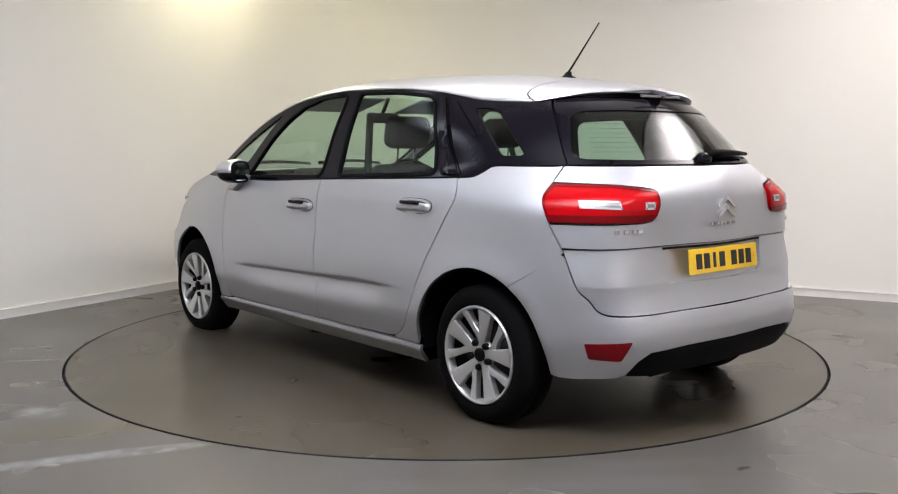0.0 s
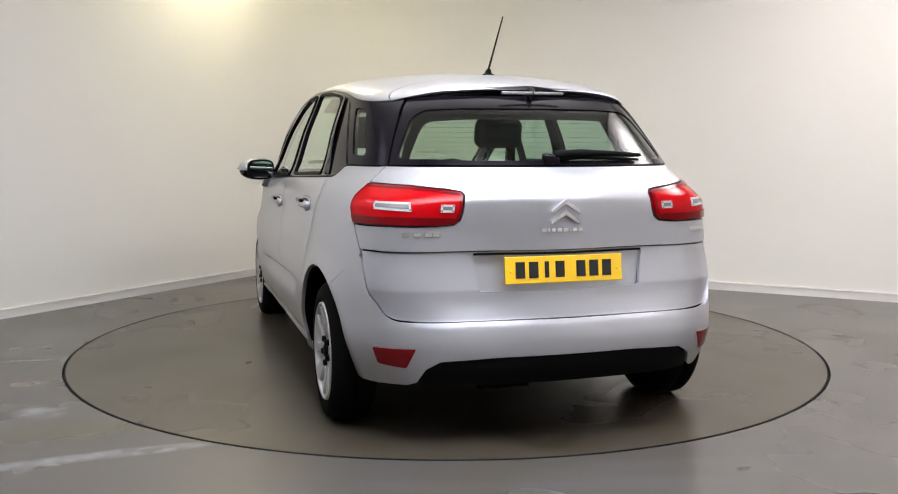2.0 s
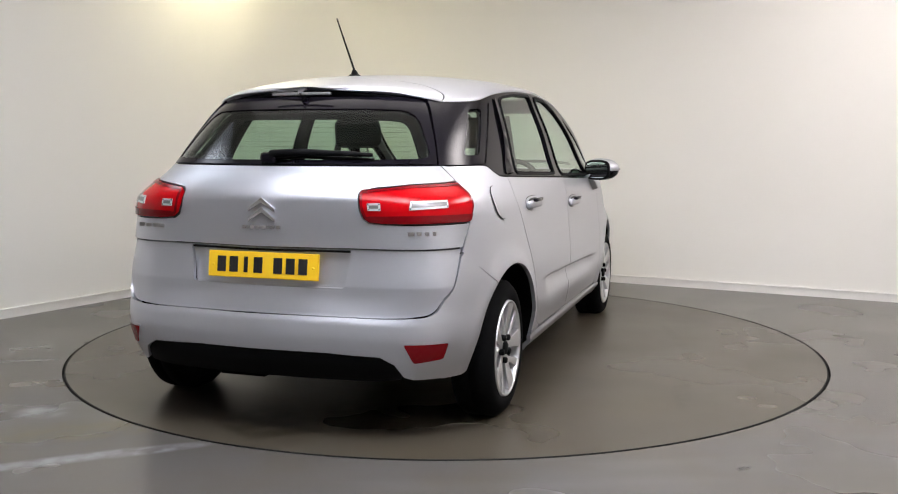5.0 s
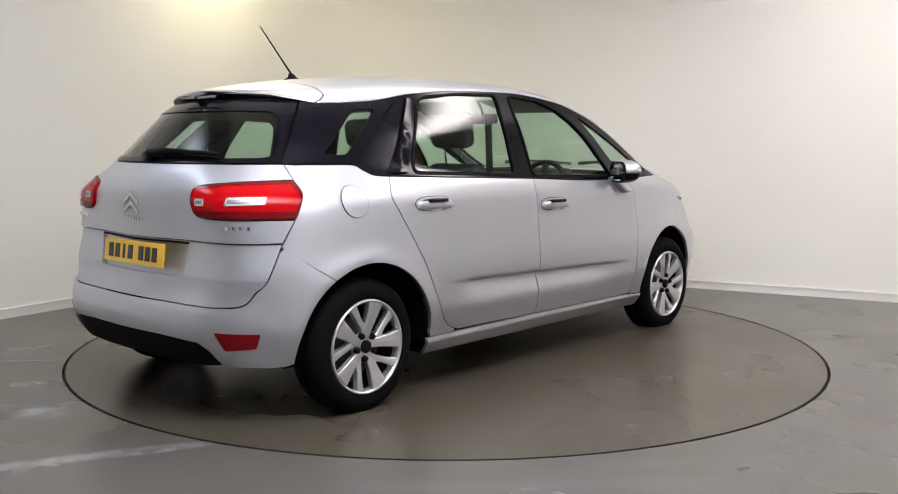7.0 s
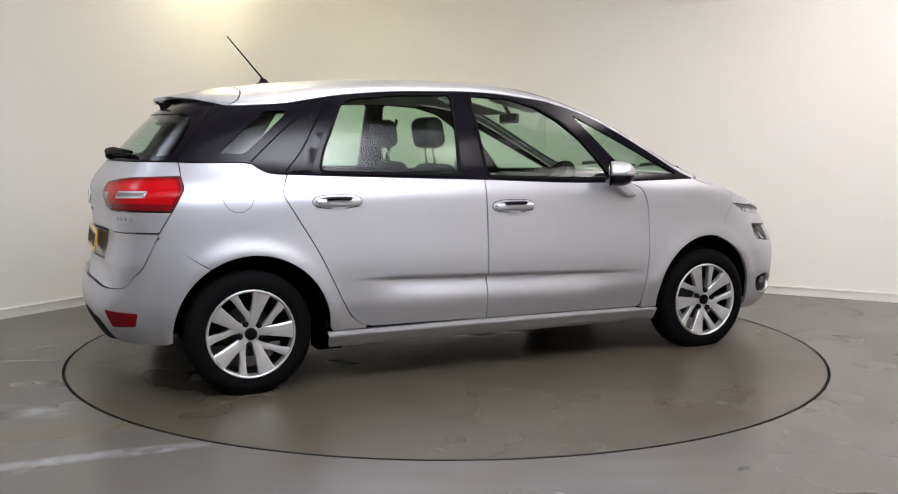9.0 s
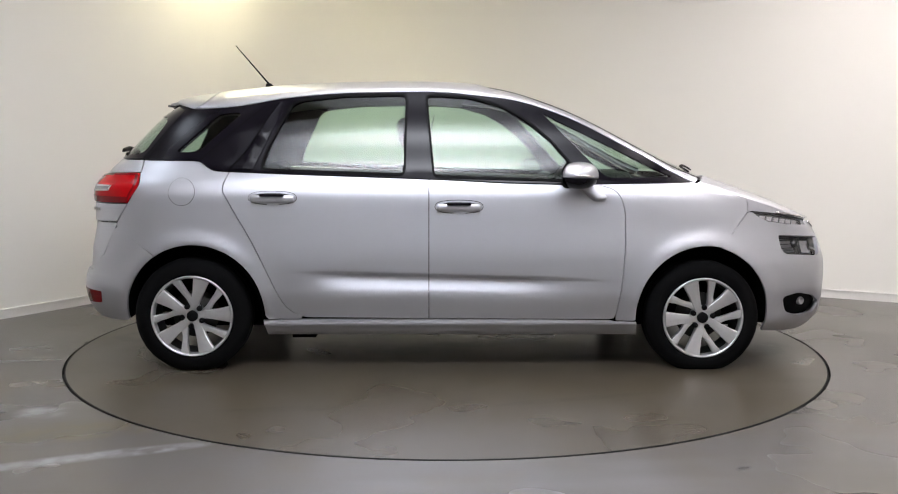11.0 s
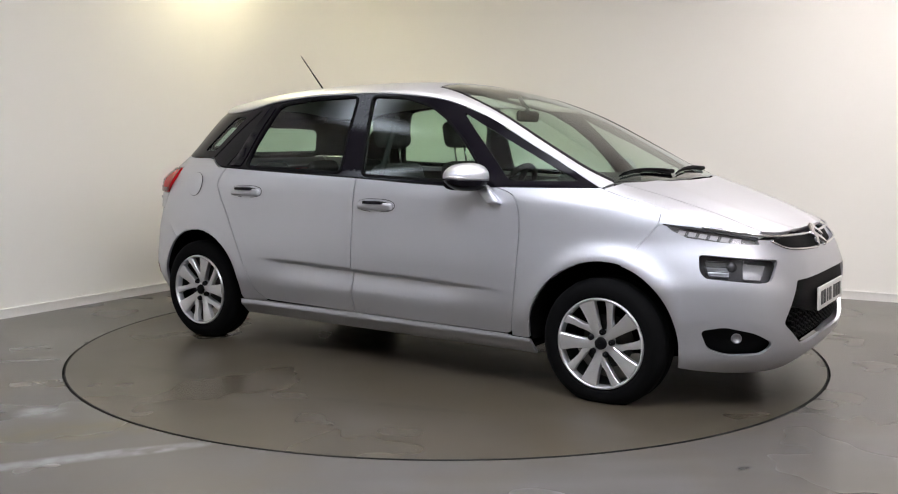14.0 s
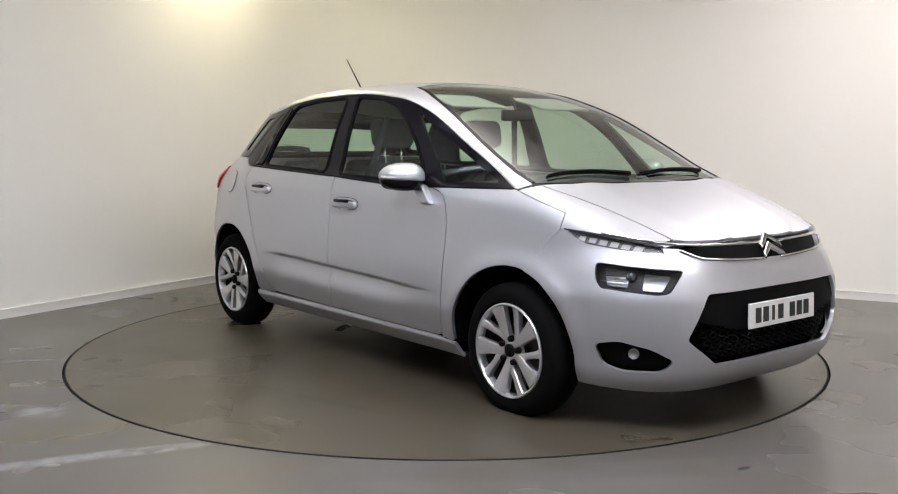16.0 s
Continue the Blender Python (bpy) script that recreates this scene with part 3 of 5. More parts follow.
def side_panels(car):
    belt = lambda x0, x1, n=8: [(x0 + (x1 - x0) * i / n, BELT(x0 + (x1 - x0) * i / n) - .003) for i in range(n + 1)]
    # doors
    edge = smooth_line([(.80, 1.022), (.905, .985), (.948, .90), (.957, .78), (.952, .62), (.937, .45), (.916, .31)])
    fd = clean(belt(-.107, .80) + edge + [(.905, .288)] + smooth_line([(.88, .283), (.4, .287), (-.107, .291)], 3))
    for ob in both("front_door", sheet(fd, chart_side, step=(.04, .008)), SILVER, car):
        ob["label"] = "silver front door with a creased lower panel"
    back = smooth_line([(-.70, .297), (-.79, .303), (-.87, .35), (-.93, .445), (-1.05, .695), (-1.18, .92), (-1.215, 1.0), (-1.185, 1.083)])
    rd = clean(belt(-1.18, -.107) + [(-.107, .60), (-.107, .291)] + back)
    both("rear_door", sheet(rd, chart_side, step=(.04, .01)), SILVER, car)
    # sill
    sill = [(-1.005, .286), (-.8, .2885), (-.107, .2895), (.4, .2855), (.88, .2815), (.916, .275), (1.026, .275), (1.040, .180), (-.985, .188)]
    both("sill", sheet(sill, chart_side, step=(.06, .01), gap=.001, bow=lambda u, v: .009 * math.exp(-((v - .262) / .016) ** 2) - .022 * max(0, min(1, (.245 - v) / .07)) ** 1.3), SILVER, car)
    # front wing: side piece and the strip beside the bonnet
    seam = [(1.512, .69), (1.58, .785), (1.645, .866)]
    wing = clean([(.80, 1.022)] + edge[1:] + [(.916, .276), (1.012, .276)] + arc(*ARCHES[1], 184, 73, 24) + smooth_line(seam)
                 + [(x, EDGE(x) - .0) for x in np.linspace(1.65, 1.34, 14)] + belt(1.33, .82, 6))
    sh = sheet(wing, chart_side, step=(.03, .03), gap=.0014)
    strip = clean([(x, 1.0) for x in np.linspace(1.36, 2.04, 16)] + [V(x, y) for x, y in smooth_line([(2.045, .545), (1.92, .570), (1.736, .613), (1.56, .66), (1.415, .705)], 5)])
    sheet(strip, chart_top, step=(.04, .04), into=sh, gap=.0015)
    both("front_wing", sh, SILVER, car)
    # the wing runs on over the lamp to the nose
    # rear quarter
    q = (smooth_line([(-1.185, 1.083), (-1.215, 1.0), (-1.18, .92), (-1.05, .695), (-.93, .445), (-.87, .35), (-.79, .303)])
         + [(-.80, .289), (-.99, .287)])
    quarter = [S(x, z) for x, z in clean(q + arc(*ARCHES[0], 0, 123, 24))]
    gate_up = rear_line(smooth_line(GATE[:6][::-1]))
    top = [S(x, z) for x, z in smooth_line([(-1.66, 1.144), (-1.5, 1.143), (-1.365, 1.140), (-1.32, 1.115), (-1.27, 1.092), (-1.20, 1.086)])]
    both("rear_quarter", sheet(clean(quarter + gate_up + top), chart_wrap, step=(.03, .03)), SILVER, car)
    # fuel flap
    both_side = sheet([S(-1.437 + .074 * math.cos(a), .977 + .074 * math.sin(a)) for a in np.linspace(0, 2 * math.pi, 33)[:-1]], chart_wrap, step=(.015, .015), off=.0055, rim=.003)
    panel("fuel_flap", both_side, SILVER, car, "round silver fuel flap", True)
    ring = [S(-1.437 + .076 * math.cos(a), .977 + .076 * math.sin(a)) for a in np.linspace(0, 2 * math.pi, 33)[:-1]]
    panel("fuel_flap_gap", sheet(ring, chart_wrap, step=(.02, .02), off=.004, rim=.002), BLACK, car, "thin dark gap round the flap", True)


# window openings as (x, z) outlines
W_FRONT = [(-.075, 1.068), (.715, 1.045), (.66, 1.13), (.55, 1.255), (.42, 1.365), (.29, 1.440), (.12, 1.486), (-.115, 1.500)]
W_REAR = [(-.245, 1.078), (-.235, 1.501), (-.55, 1.494), (-.80, 1.470), (-.855, 1.446), (-.975, 1.21), (-1.01, 1.104)]
W_QUARTER = [(-1.50, 1.190), (-1.372, 1.190), (-1.335, 1.225), (-1.135, 1.408), (-1.265, 1.400)]
W_TRI = [(.515, 1.408), (.66, 1.335), (.90, 1.218), (1.10, 1.118), (1.235, 1.060), (.86, 1.058)]


def side_windows(car):
    top = [(x, EDGE(x) - .001) for x in np.linspace(1.34, -1.48, 46)]
    gate = [(end_x(y, z) + .004, z) for y, z in POST]
    low = smooth_line([(-1.5, 1.147), (-1.37, 1.145), (-1.32, 1.118), (-1.27, 1.096), (-1.18, 1.0905)]) + [(x, BELT(x) + .002) for x in np.linspace(-1.0, 1.36, 18)]
    holes = [rounded(w, .03) for w in (W_FRONT, W_REAR, W_QUARTER, W_TRI)]
    both("window_surround", sheet(clean(top + gate + low), chart_side, holes, step=(.06, .04), off=-.002, gap=.001), BLACK_GLOSS, car, "gloss black pillars and window surround")
    for name, w, m in (("front_side_window", W_FRONT, GLASS), ("rear_side_window", W_REAR, GLASS), ("rear_quarter_window", W_QUARTER, PRIVACY), ("front_quarter_window", W_TRI, GLASS)):
        for ob in both(name, sheet(rounded(w, .03), chart_side, step=(.08, .06), off=-.007, rim=0, gap=-.006), m, car):
            ob.visible_shadow = False
    o = rounded(W_QUARTER, .03)
    both("pillar_trim", sheet(inset(clean(o), -.03), chart_side, [inset(clean(o), .006)], step=(.08, .06), off=-.025, rim=0), BLACK, car, "dark inner pillar trim")
    # joints of the quarter glass and of the rear door's frame on the pillar
    for line in ([(-1.352, 1.150), (-1.17, 1.312), (-1.012, 1.440)], [(-1.19, 1.100), (-1.10, 1.200), (-1.00, 1.360), (-.93, 1.462)]):
        line = smooth_line(line)
        both("pillar_joint", sheet([(x - .004, z) for x, z in line] + [(x + .004, z) for x, z in line[::-1]], chart_side, step=(.05, .03), off=.0005, rim=0, gap=0), DARK, car, "fine dark joint on the pillar")
    frame_low = smooth_line([(-1.175, 1.098), (-1.09, 1.200), (-.99, 1.360), (-.92, 1.466)])
    frame_in = smooth_line([(-.885, 1.452), (-.965, 1.300), (-1.025, 1.170), (-1.06, 1.099)])
    both("door_frame_trim", sheet(clean(frame_low + frame_in), chart_side, step=(.05, .04), off=.004, rim=.004, gap=0, bow=lambda u, v: .008 * math.exp(-((u + 1.03 - (v - 1.28) * .42) / .03) ** 2)), BLACK_GLOSS, car, "gloss black rear edge of the door frame")
    # black frames round the door windows stand a little proud
    for w, g in ((W_FRONT, .012), (W_REAR, .012)):
        o = rounded(w, .03)
        both("window_seal", sheet(inset(clean(o), -g), chart_side, [o], step=(.08, .06), off=.004, rim=.008, gap=.0), BLACK, car, "matt black door window frame")


def top_panels(car):
    # windscreen outline in plan, right half from the roof's centre
    edge = smooth_line([(.23, .525), (.50, .610), (.78, .675), (1.08, .715), (1.375, .726)])
    half = [(.165, 0), (.17, .2), (.19, .40)] + edge + [(1.45, .55), (1.50, .30), (1.515, 0)]
    whole = half + [(x, -y) for x, y in half[::-1]]
    pane = [V(x, y) for x, y in whole]
    ob = panel("windscreen", sheet(clean(pane), chart_top, step=(.05, .05), off=-.003, rim=0), SCREEN, car, "wide curved windscreen reaching up into the roof")
    ob.visible_shadow = False
    for sgn in (1, -1):
        rim_line = [V(x, sgn * (y - .001)) for x, y in edge] + [V(x, sgn * (y - .020)) for x, y in edge[::-1]]
        panel("windscreen_seal", sheet(clean(rim_line), chart_top, step=(.05, .03), off=.002, rim=.004, gap=0), BLACK_GLOSS, car, "black edge of the windscreen")
    # roof with the long silver front pillars
    lead = [V(x, y) for x, y in edge]
    rear = [(-1.33, 0.0), (-1.33, .5), (-1.36, .75), (-1.42, 1.0)]
    half = rear + [(x, 1.0) for x in np.linspace(-1.4, 1.35, 50)] + [V(1.39, .732)] + lead[::-1] + [V(.19, .40), V(.17, .2), (.165, 0.0)]
    whole = half + [(x, -v) for x, v in half[::-1]]
    panel("roof", sheet(clean(whole), chart_top, step=(.05, .04)), SILVER, car, "silver roof with long front pillars")
    # bonnet
    half = [(1.53, 0), (1.515, .30), (1.465, .55), (1.41, .700)] + smooth_line([(1.56, .655), (1.736, .608), (1.92, .565), (2.045, .540)], 5)
    half = half[:1] + half[1:] + [(end_x(y, .832, True) - .012, y) for y in (.48, .4, .3, .2, .1, .0)]
    whole = half + [(x, -y) for x, y in half[::-1]]
    panel("bonnet", sheet(clean([V(x, y) for x, y in whole]), chart_top, step=(.05, .05), bow=lambda u, v: .006 * math.exp(-((abs(v) - .33) / .06) ** 2)), SILVER, car, "silver bonnet with two soft creases")
    # spoiler over the rear window: a silver blade over a recessed black underside
    def blade(x, v):
        px, py, pz = chart_top(x, v)
        out = max(0, -1.36 - x)
        return px - .02 * out / .3, py, pz - .03 * out ** 2

    def lip(back):
        half = [(-1.333, 0.0), (-1.333, .5), (-1.363, .75), (-1.423, 1.0)] + [(x + back, v) for x, v in ((-1.510, .97), (-1.588, .82), (-1.643, .56), (-1.672, .34), (-1.688, .15), (-1.693, 0.0))]
        return half + [(x, -v) for x, v in half[::-1]]
    panel("spoiler", sheet(rounded(clean(lip(0)), .012), blade, step=(.03, .05), rim=.020), SILVER, car, "silver roof spoiler over the rear window")
    # black body under the blade, from its lip down to the glass
    bm = bmesh.new()
    rows = []
    back = [(-1.510, .97), (-1.588, .82), (-1.643, .56), (-1.672, .34), (-1.688, .15), (-1.693, 0.0)]
    run = smooth_line(back + [(x, -v) for x, v in back[-2::-1]], 5)
    for x, v in run:
        p = Vector(blade(x, v))
        p.y *= .975
        yl = p.y * .88
        zg = 1.398 - .012 * (yl / .45) ** 2
        g = end_x(yl, zg)
        ym = (p.y + yl) / 2
        pts = [(p.x + .055, p.y, p.z - .004), (p.x + .012, p.y, p.z - .014), (p.x + .020, p.y, p.z - .026), (p.x + .034, ym, p.z - .036), (max(p.x + .040, g + .015), yl, zg + .020)]
        rows.append([bm.verts.new(q) for q in pts])
    for ra, rb in zip(rows, rows[1:]):
        for k in range(len(ra) - 1):
            bm.faces.new((ra[k], ra[k + 1], rb[k + 1], rb[k]))
    bm.faces.new(rows[0])
    bm.faces.new(rows[-1][::-1])
    bmesh.ops.recalc_face_normals(bm, faces=bm.faces)
    part("spoiler_underside", bm, BLACK, car, "black underside of the spoiler")


def rear_panels(car):
    # rear window with its black border
    gl = [(0, 1.450), (.30, 1.450), (.44, 1.452)] + POST + [(.3, 1.150), (0, 1.150)]
    pts = [R(y, z) for y, z in gl]
    hole = [(0, 1.390), (.30, 1.389), (.46, 1.383), (.52, 1.35), (.575, 1.26), (.612, 1.195), (.595, 1.178), (.3, 1.173), (0, 1.172)]
    hp = rounded(mirrored([R(y, z) for y, z in hole][1:-1], 0), .03)
    panel("rear_window_border", sheet(clean(mirrored(pts[1:-1], 0)), chart_wrap, [hp], step=(.05, .04), off=.001, rim=.02), BLACK_GLOSS, car, "black border of the rear window")
    ob = panel("rear_window", sheet(hp, chart_wrap, step=(.06, .05), off=-.003, rim=0, gap=-.004), PRIVACY, car, "tinted rear window with heating lines")
    ob.visible_shadow = False
    # lining of the gate seen through the glass
    ring_in = [R(y, z) for y, z in [(0, 1.380), (.30, 1.379), (.46, 1.368), (.50, 1.34), (.558, 1.25), (.585, 1.205), (.57, 1.188), (.3, 1.182), (0, 1.182)]]
    ring_out = [R(y, z) for y, z in [(0, 1.43), (.30, 1.43), (.46, 1.42), (.52, 1.38), (.59, 1.27), (.625, 1.19), (.61, 1.16), (.3, 1.155), (0, 1.155)]]
    panel("gate_lining", sheet(clean(mirrored(ring_out[1:-1], 0)), chart_wrap, [rounded(mirrored(ring_in[1:-1], 0), .03)], step=(.06, .05), off=-.05, rim=.0), DARK, car, "dark lining inside the tailgate")
    # black seal behind the joint with the side pillars
    line = [R(y, z) for y, z in POST]
    both("pillar_seal", sheet([(u - .035, z) for u, z in line] + [(u + .035, z) for u, z in line[::-1]], chart_wrap, step=(.02, .04), off=-.010, rim=0, gap=0), DARK, car, "black seal beside the rear window")
    for k in range(9):
        z = 1.208 + .0205 * k
        w = .54 - .5 * (z - 1.208)
        pts = [Vector(body(end_x(w * q, z), w * q, z)) + Vector((.008, 0, -.002)) for q in (-1, -.75, -.5, -.25, 0, .25, .5, .75, 1)]
        part("heating_line", tube(pts, .0008, 4), TRIM, ob, "fine heating line")
    # tailgate with notches for the lamps
    tail = rear_line([(-1.69, .732, 1.080)]) + [R(.60, 1.072), R(.47, 1.060), R(.412, 1.050), R(.402, 1.035), R(.412, .975), R(.425, .935), R(.45, .918), R(.52, .912)] + rear_line([(-1.736, .808, .910)])
    low = rear_line(smooth_line(GATE[5:]))
    corner = smooth_line(GATE[:6])[-2]
    half = [R(.3, 1.147), R(.6, 1.147)] + rear_line(GATE[:1]) + tail + [(rear_line([corner])[0][0], .8115)] + [R(.70, .8105), R(.5, .810), R(.2, .8095)]
    panel("tailgate", sheet(clean(mirrored(half, 0)), chart_wrap, step=(.04, .025)), SILVER, car, "silver tailgate with a stepped lower half")
    step_z = lambda u, z: -.008 * max(0, min(1, (z - .655) / .15)) - .014 * max(0, min(1, (.655 - z) / .11))
    half = [R(.2, .8075), R(.5, .808), R(.70, .8085)] + [(rear_line([corner])[0][0], .8085)] + low
    recess = rounded(mirrored([R(.372, .800), R(.350, .650)], 0), .012)
    panel("lower_tailgate", sheet(clean(mirrored(half, 0)), chart_wrap, [recess], step=(.04, .012), bow=step_z), SILVER, car, "recessed lower half of the tailgate")
    panel("plate_recess", sheet(inset(recess, -.006), chart_wrap, step=(.05, .04), off=-.024, rim=0), SILVER, car)
    # black strip paints the shade under the plate recess's top edge
    lipz = mirrored([R(.372, .803), R(.368, .790)], 0)
    panel("recess_top_shade", sheet(lipz, chart_wrap, step=(.05, .03), off=-.006, rim=.012), BLACK, car, "black strip for the shade along the recess top")
    # bumper
    seam = [(-1.599, .6335), (-1.70, .7145), (-1.797, .793)]
    half = low[::-1][:-1]
    half = [R(.0, .536)] + [(u, z - .002) for u, z in half] + [S(x, z) for x, z in seam[::-1]]
    wheel = [S(x, z) for x, z in arc(*ARCHES[0], 123, 186, 14)]
    half += wheel + [S(-1.80, .262), S(-1.88, .262), R(.74, .265), R(.64, .270), R(.61, .285), R(.585, .345), R(.53, .378), R(.30, .386), R(0, .388)]
    panel("rear_bumper", sheet(clean(mirrored(half[1:-1], 0)), chart_wrap, step=(.04, .02)), SILVER, car, "silver rear bumper")
    half = [R(.30, .386), R(.53, .376), R(.585, .343), R(.605, .290), R(.60, .272), R(.5, .262), R(.3, .258)]
    panel("rear_valance", sheet(clean(mirrored(half, 0)), chart_wrap, step=(.05, .03), off=-.006, rim=.03), BLACK, car, "matt black rear valance")
    refl = rounded([R(.622, .436), R(.775, .428), R(.752, .358), R(.655, .350)], .012)
    both("bumper_reflector", sheet(refl, chart_wrap, step=(.05, .05), off=.004, rim=.01), RED_DARK, car, "dark red bumper reflector")
    both("reflector_surround", sheet(inset(refl, -.010), chart_wrap, step=(.05, .05), off=.0015, rim=.01), SILVER, car, "bright edge round the reflector")
    # lamps
    outer = smooth_line([(-1.692, .735, 1.075), (-1.685, .780, 1.03), (-1.694, .800, .987), (-1.712, .805, .95), (-1.738, .808, .913)])
    lens = rear_line(outer) + [R(.52, .915), R(.455, .920), R(.432, .938), R(.418, .98), R(.408, 1.036), R(.418, 1.048), R(.6, 1.069)]
    for s, ob in zip((1, -1), both("tail_lamp", sheet(clean(lens), chart_wrap, step=(.025, .02), off=.004, rim=.04, bow=lambda u, z: .012 * math.exp(-((z - .985) / .055) ** 2)), RED, car, "red tail lamp with clear inserts")):
        m = s < 0
        ins = rounded([R(.615, 1.004), R(.735, 1.004), R(.745, .970), R(.615, .966)], .006)
        ins2 = rounded([R(.445, 1.000), R(.505, 1.000), R(.51, .966), R(.452, .966)], .006)
        for o in (ins, ins2):
            panel("clear_insert", sheet(o, chart_wrap, step=(.03, .03), off=.018, rim=.008), CLEAR, ob, "clear lamp insert", m)
            panel("insert_edge", sheet(inset(o, .008), chart_wrap, step=(.03, .03), off=.0195, rim=.0), CLEAR_DIM, ob, "grey reflector inside the insert", m)
        band = clean(rear_line([(-1.716, .805, .945), (-1.738, .808, .918)]) + [R(.53, .919), R(.462, .924), R(.442, .940), R(.46, .947), R(.6, .948)])
        panel("lower_band", sheet(band, chart_wrap, step=(.025, .02), off=.0075, rim=0, gap=0, bow=lambda u, z: .012 * math.exp(-((z - .985) / .055) ** 2)), RED_DARK, ob, "darker red lower band", m)
        shade = clean(lens)
        panel("lens_edge", sheet(inset(shade, .004), chart_wrap, [inset(shade, .015)], step=(.025, .02), off=.0065, rim=0, gap=0, bow=lambda u, z: .012 * math.exp(-((z - .985) / .055) ** 2)), RED_DARK, ob, "darker red edge of the lens", m)
        dark = clean([(u, z) for u, z in lens])
        panel("lamp_seal", sheet(inset(dark, -.003), chart_wrap, step=(.04, .04), off=-.006, rim=.03), INK, ob, "black seal round the lamp", m)


def front_panels(car):
    c = NOSE_U
    head = rounded([S(1.832, .738), F(.568, .712), F(.585, .69), F(.640, .622), F(.68, .614), S(1.872, .634), S(1.845, .665)], .022)
    fog = rounded([S(1.862, .392), S(1.96, .413), F(.70, .385), F(.622, .334), F(.65, .290), S(1.96, .285), S(1.885, .310)], .03)
    grille = rounded(mirrored([F(.490, .614), F(.586, .425), F(.435, .311)], c), .02)
    slot = [F(.545, .802), F(.49, .762), F(.38, .750), F(.20, .740), F(.0, .737)]
    half = slot[::-1] + [F(.572, .781)] + [S(1.99, .787), S(1.90, .796), S(1.775, .813), S(1.715, .840), S(1.675, .868)]
    half += [S(x, z) for x, z in smooth_line([(1.645, .866), (1.58, .785), (1.512, .69)])] + [S(x, z) for x, z in arc(*ARCHES[1], 73, -16, 22)]
    half += [S(1.85, .190), F(.70, .185), F(.5, .180), F(.2, .178), F(0, .177)]
    mh = lambda pts: [(2 * c - u, z) for u, z in pts]
    soft = lambda u, z: .012 * math.exp(-((z - .27) / .05) ** 2) + .004 * math.exp(-((z - .585) / .04) ** 2)
    panel("front_bumper", sheet(clean(mirrored(half[1:-1], c)), chart_wrap, [head, mh(head), fog, mh(fog), grille], step=(.035, .03), bow=soft, gap=.0014), SILVER, car, "silver front bumper with deep openings")
    # openings' inner faces
    for name, o, m, d in (("headlamp_bezel", head, LAMP_GREY, -.05), ("fog_lamp_bezel", fog, BLACK, -.03)):
        both(name, sheet(inset(clean(o), -.03), chart_wrap, step=(.04, .04), off=d, rim=0), m, car)
    for s, ob in zip((1, -1), both("headlamp", sheet(inset(clean(head), .006), chart_wrap, step=(.05, .05), off=-.008, rim=.02, gap=0), LENS, car, "clear headlamp lens")):
        ob.visible_shadow = False
        m = s < 0
        refl = rounded([S(1.858, .724), S(1.965, .720), S(1.975, .645), S(1.885, .650)], .012)
        refl2 = rounded([S(2.02, .712), F(.60, .703), F(.66, .630), S(2.03, .636)], .012)
        panel("reflector", sheet(refl, chart_wrap, step=(.03, .03), off=-.03, rim=.02, bow=lambda u, z: -.02 * math.cos((z - .688) * 30)), LAMP_CHROME, ob, "bright headlamp reflector", m)
        lens = bmesh.new()
        bmesh.ops.create_uvsphere(lens, u_segments=20, v_segments=12, radius=.024)
        hx, hy, hz = body(2.0, side_y(2.0, .68) * (1 if not m else -1), .68)
        bmesh.ops.translate(lens, vec=(hx - .045, hy * .960, hz), verts=lens.verts)
        part("projector_lens", lens, LAMP_GREY, ob, "dark projector lens")
        for k in range(3):
            zz = .668 + .022 * k
            panel("reflector_rib", sheet([S(1.862, zz + .003), S(1.968, zz + .003), S(1.968, zz), S(1.862, zz)], chart_wrap, step=(.03, .03), off=-.026, rim=.01, gap=0), TRIM, ob, "", m)
        panel("reflector", sheet(refl2, chart_wrap, step=(.03, .03), off=-.03, rim=.02, bow=lambda u, z: -.02 * math.cos((z - .675) * 30)), LAMP_CHROME, ob, "bright headlamp reflector", m)
    bm = lathe([(.001, -.012), (.010, -.010), (.017, -.004), (.020, .003), (.023, -.002), (.023, -.03)], 20)
    for s in (1, -1):
        x, y, z = body(2.012, .731 * s, .358)
        b = bm.copy()
        bmesh.ops.transform(b, matrix=pose(x - .018, y - .01 * s, z, 0, 0, -32 if s > 0 else 212), verts=b.verts)
        part("fog_lamp", b, LAMP_CHROME, car, "small round clear fog lamp")
    bm.free()
    # lower grille
    band = clean(mirrored([F(.488, .613), F(.545, .50), F(.3, .445), F(.1, .440)], c))
    panel("grille_band", sheet(rounded(band, .01), chart_wrap, step=(.06, .04), off=-.012, rim=.03), BLACK, car, "matt black number plate band")
    panel("grille_back", sheet(clean(mirrored([F(.66, .70), F(.76, .42), F(.70, .23)], c)), chart_wrap, step=(.05, .05), off=-.062, rim=0), DARK, car, "dark space behind the grille")
    hexes = Shell()
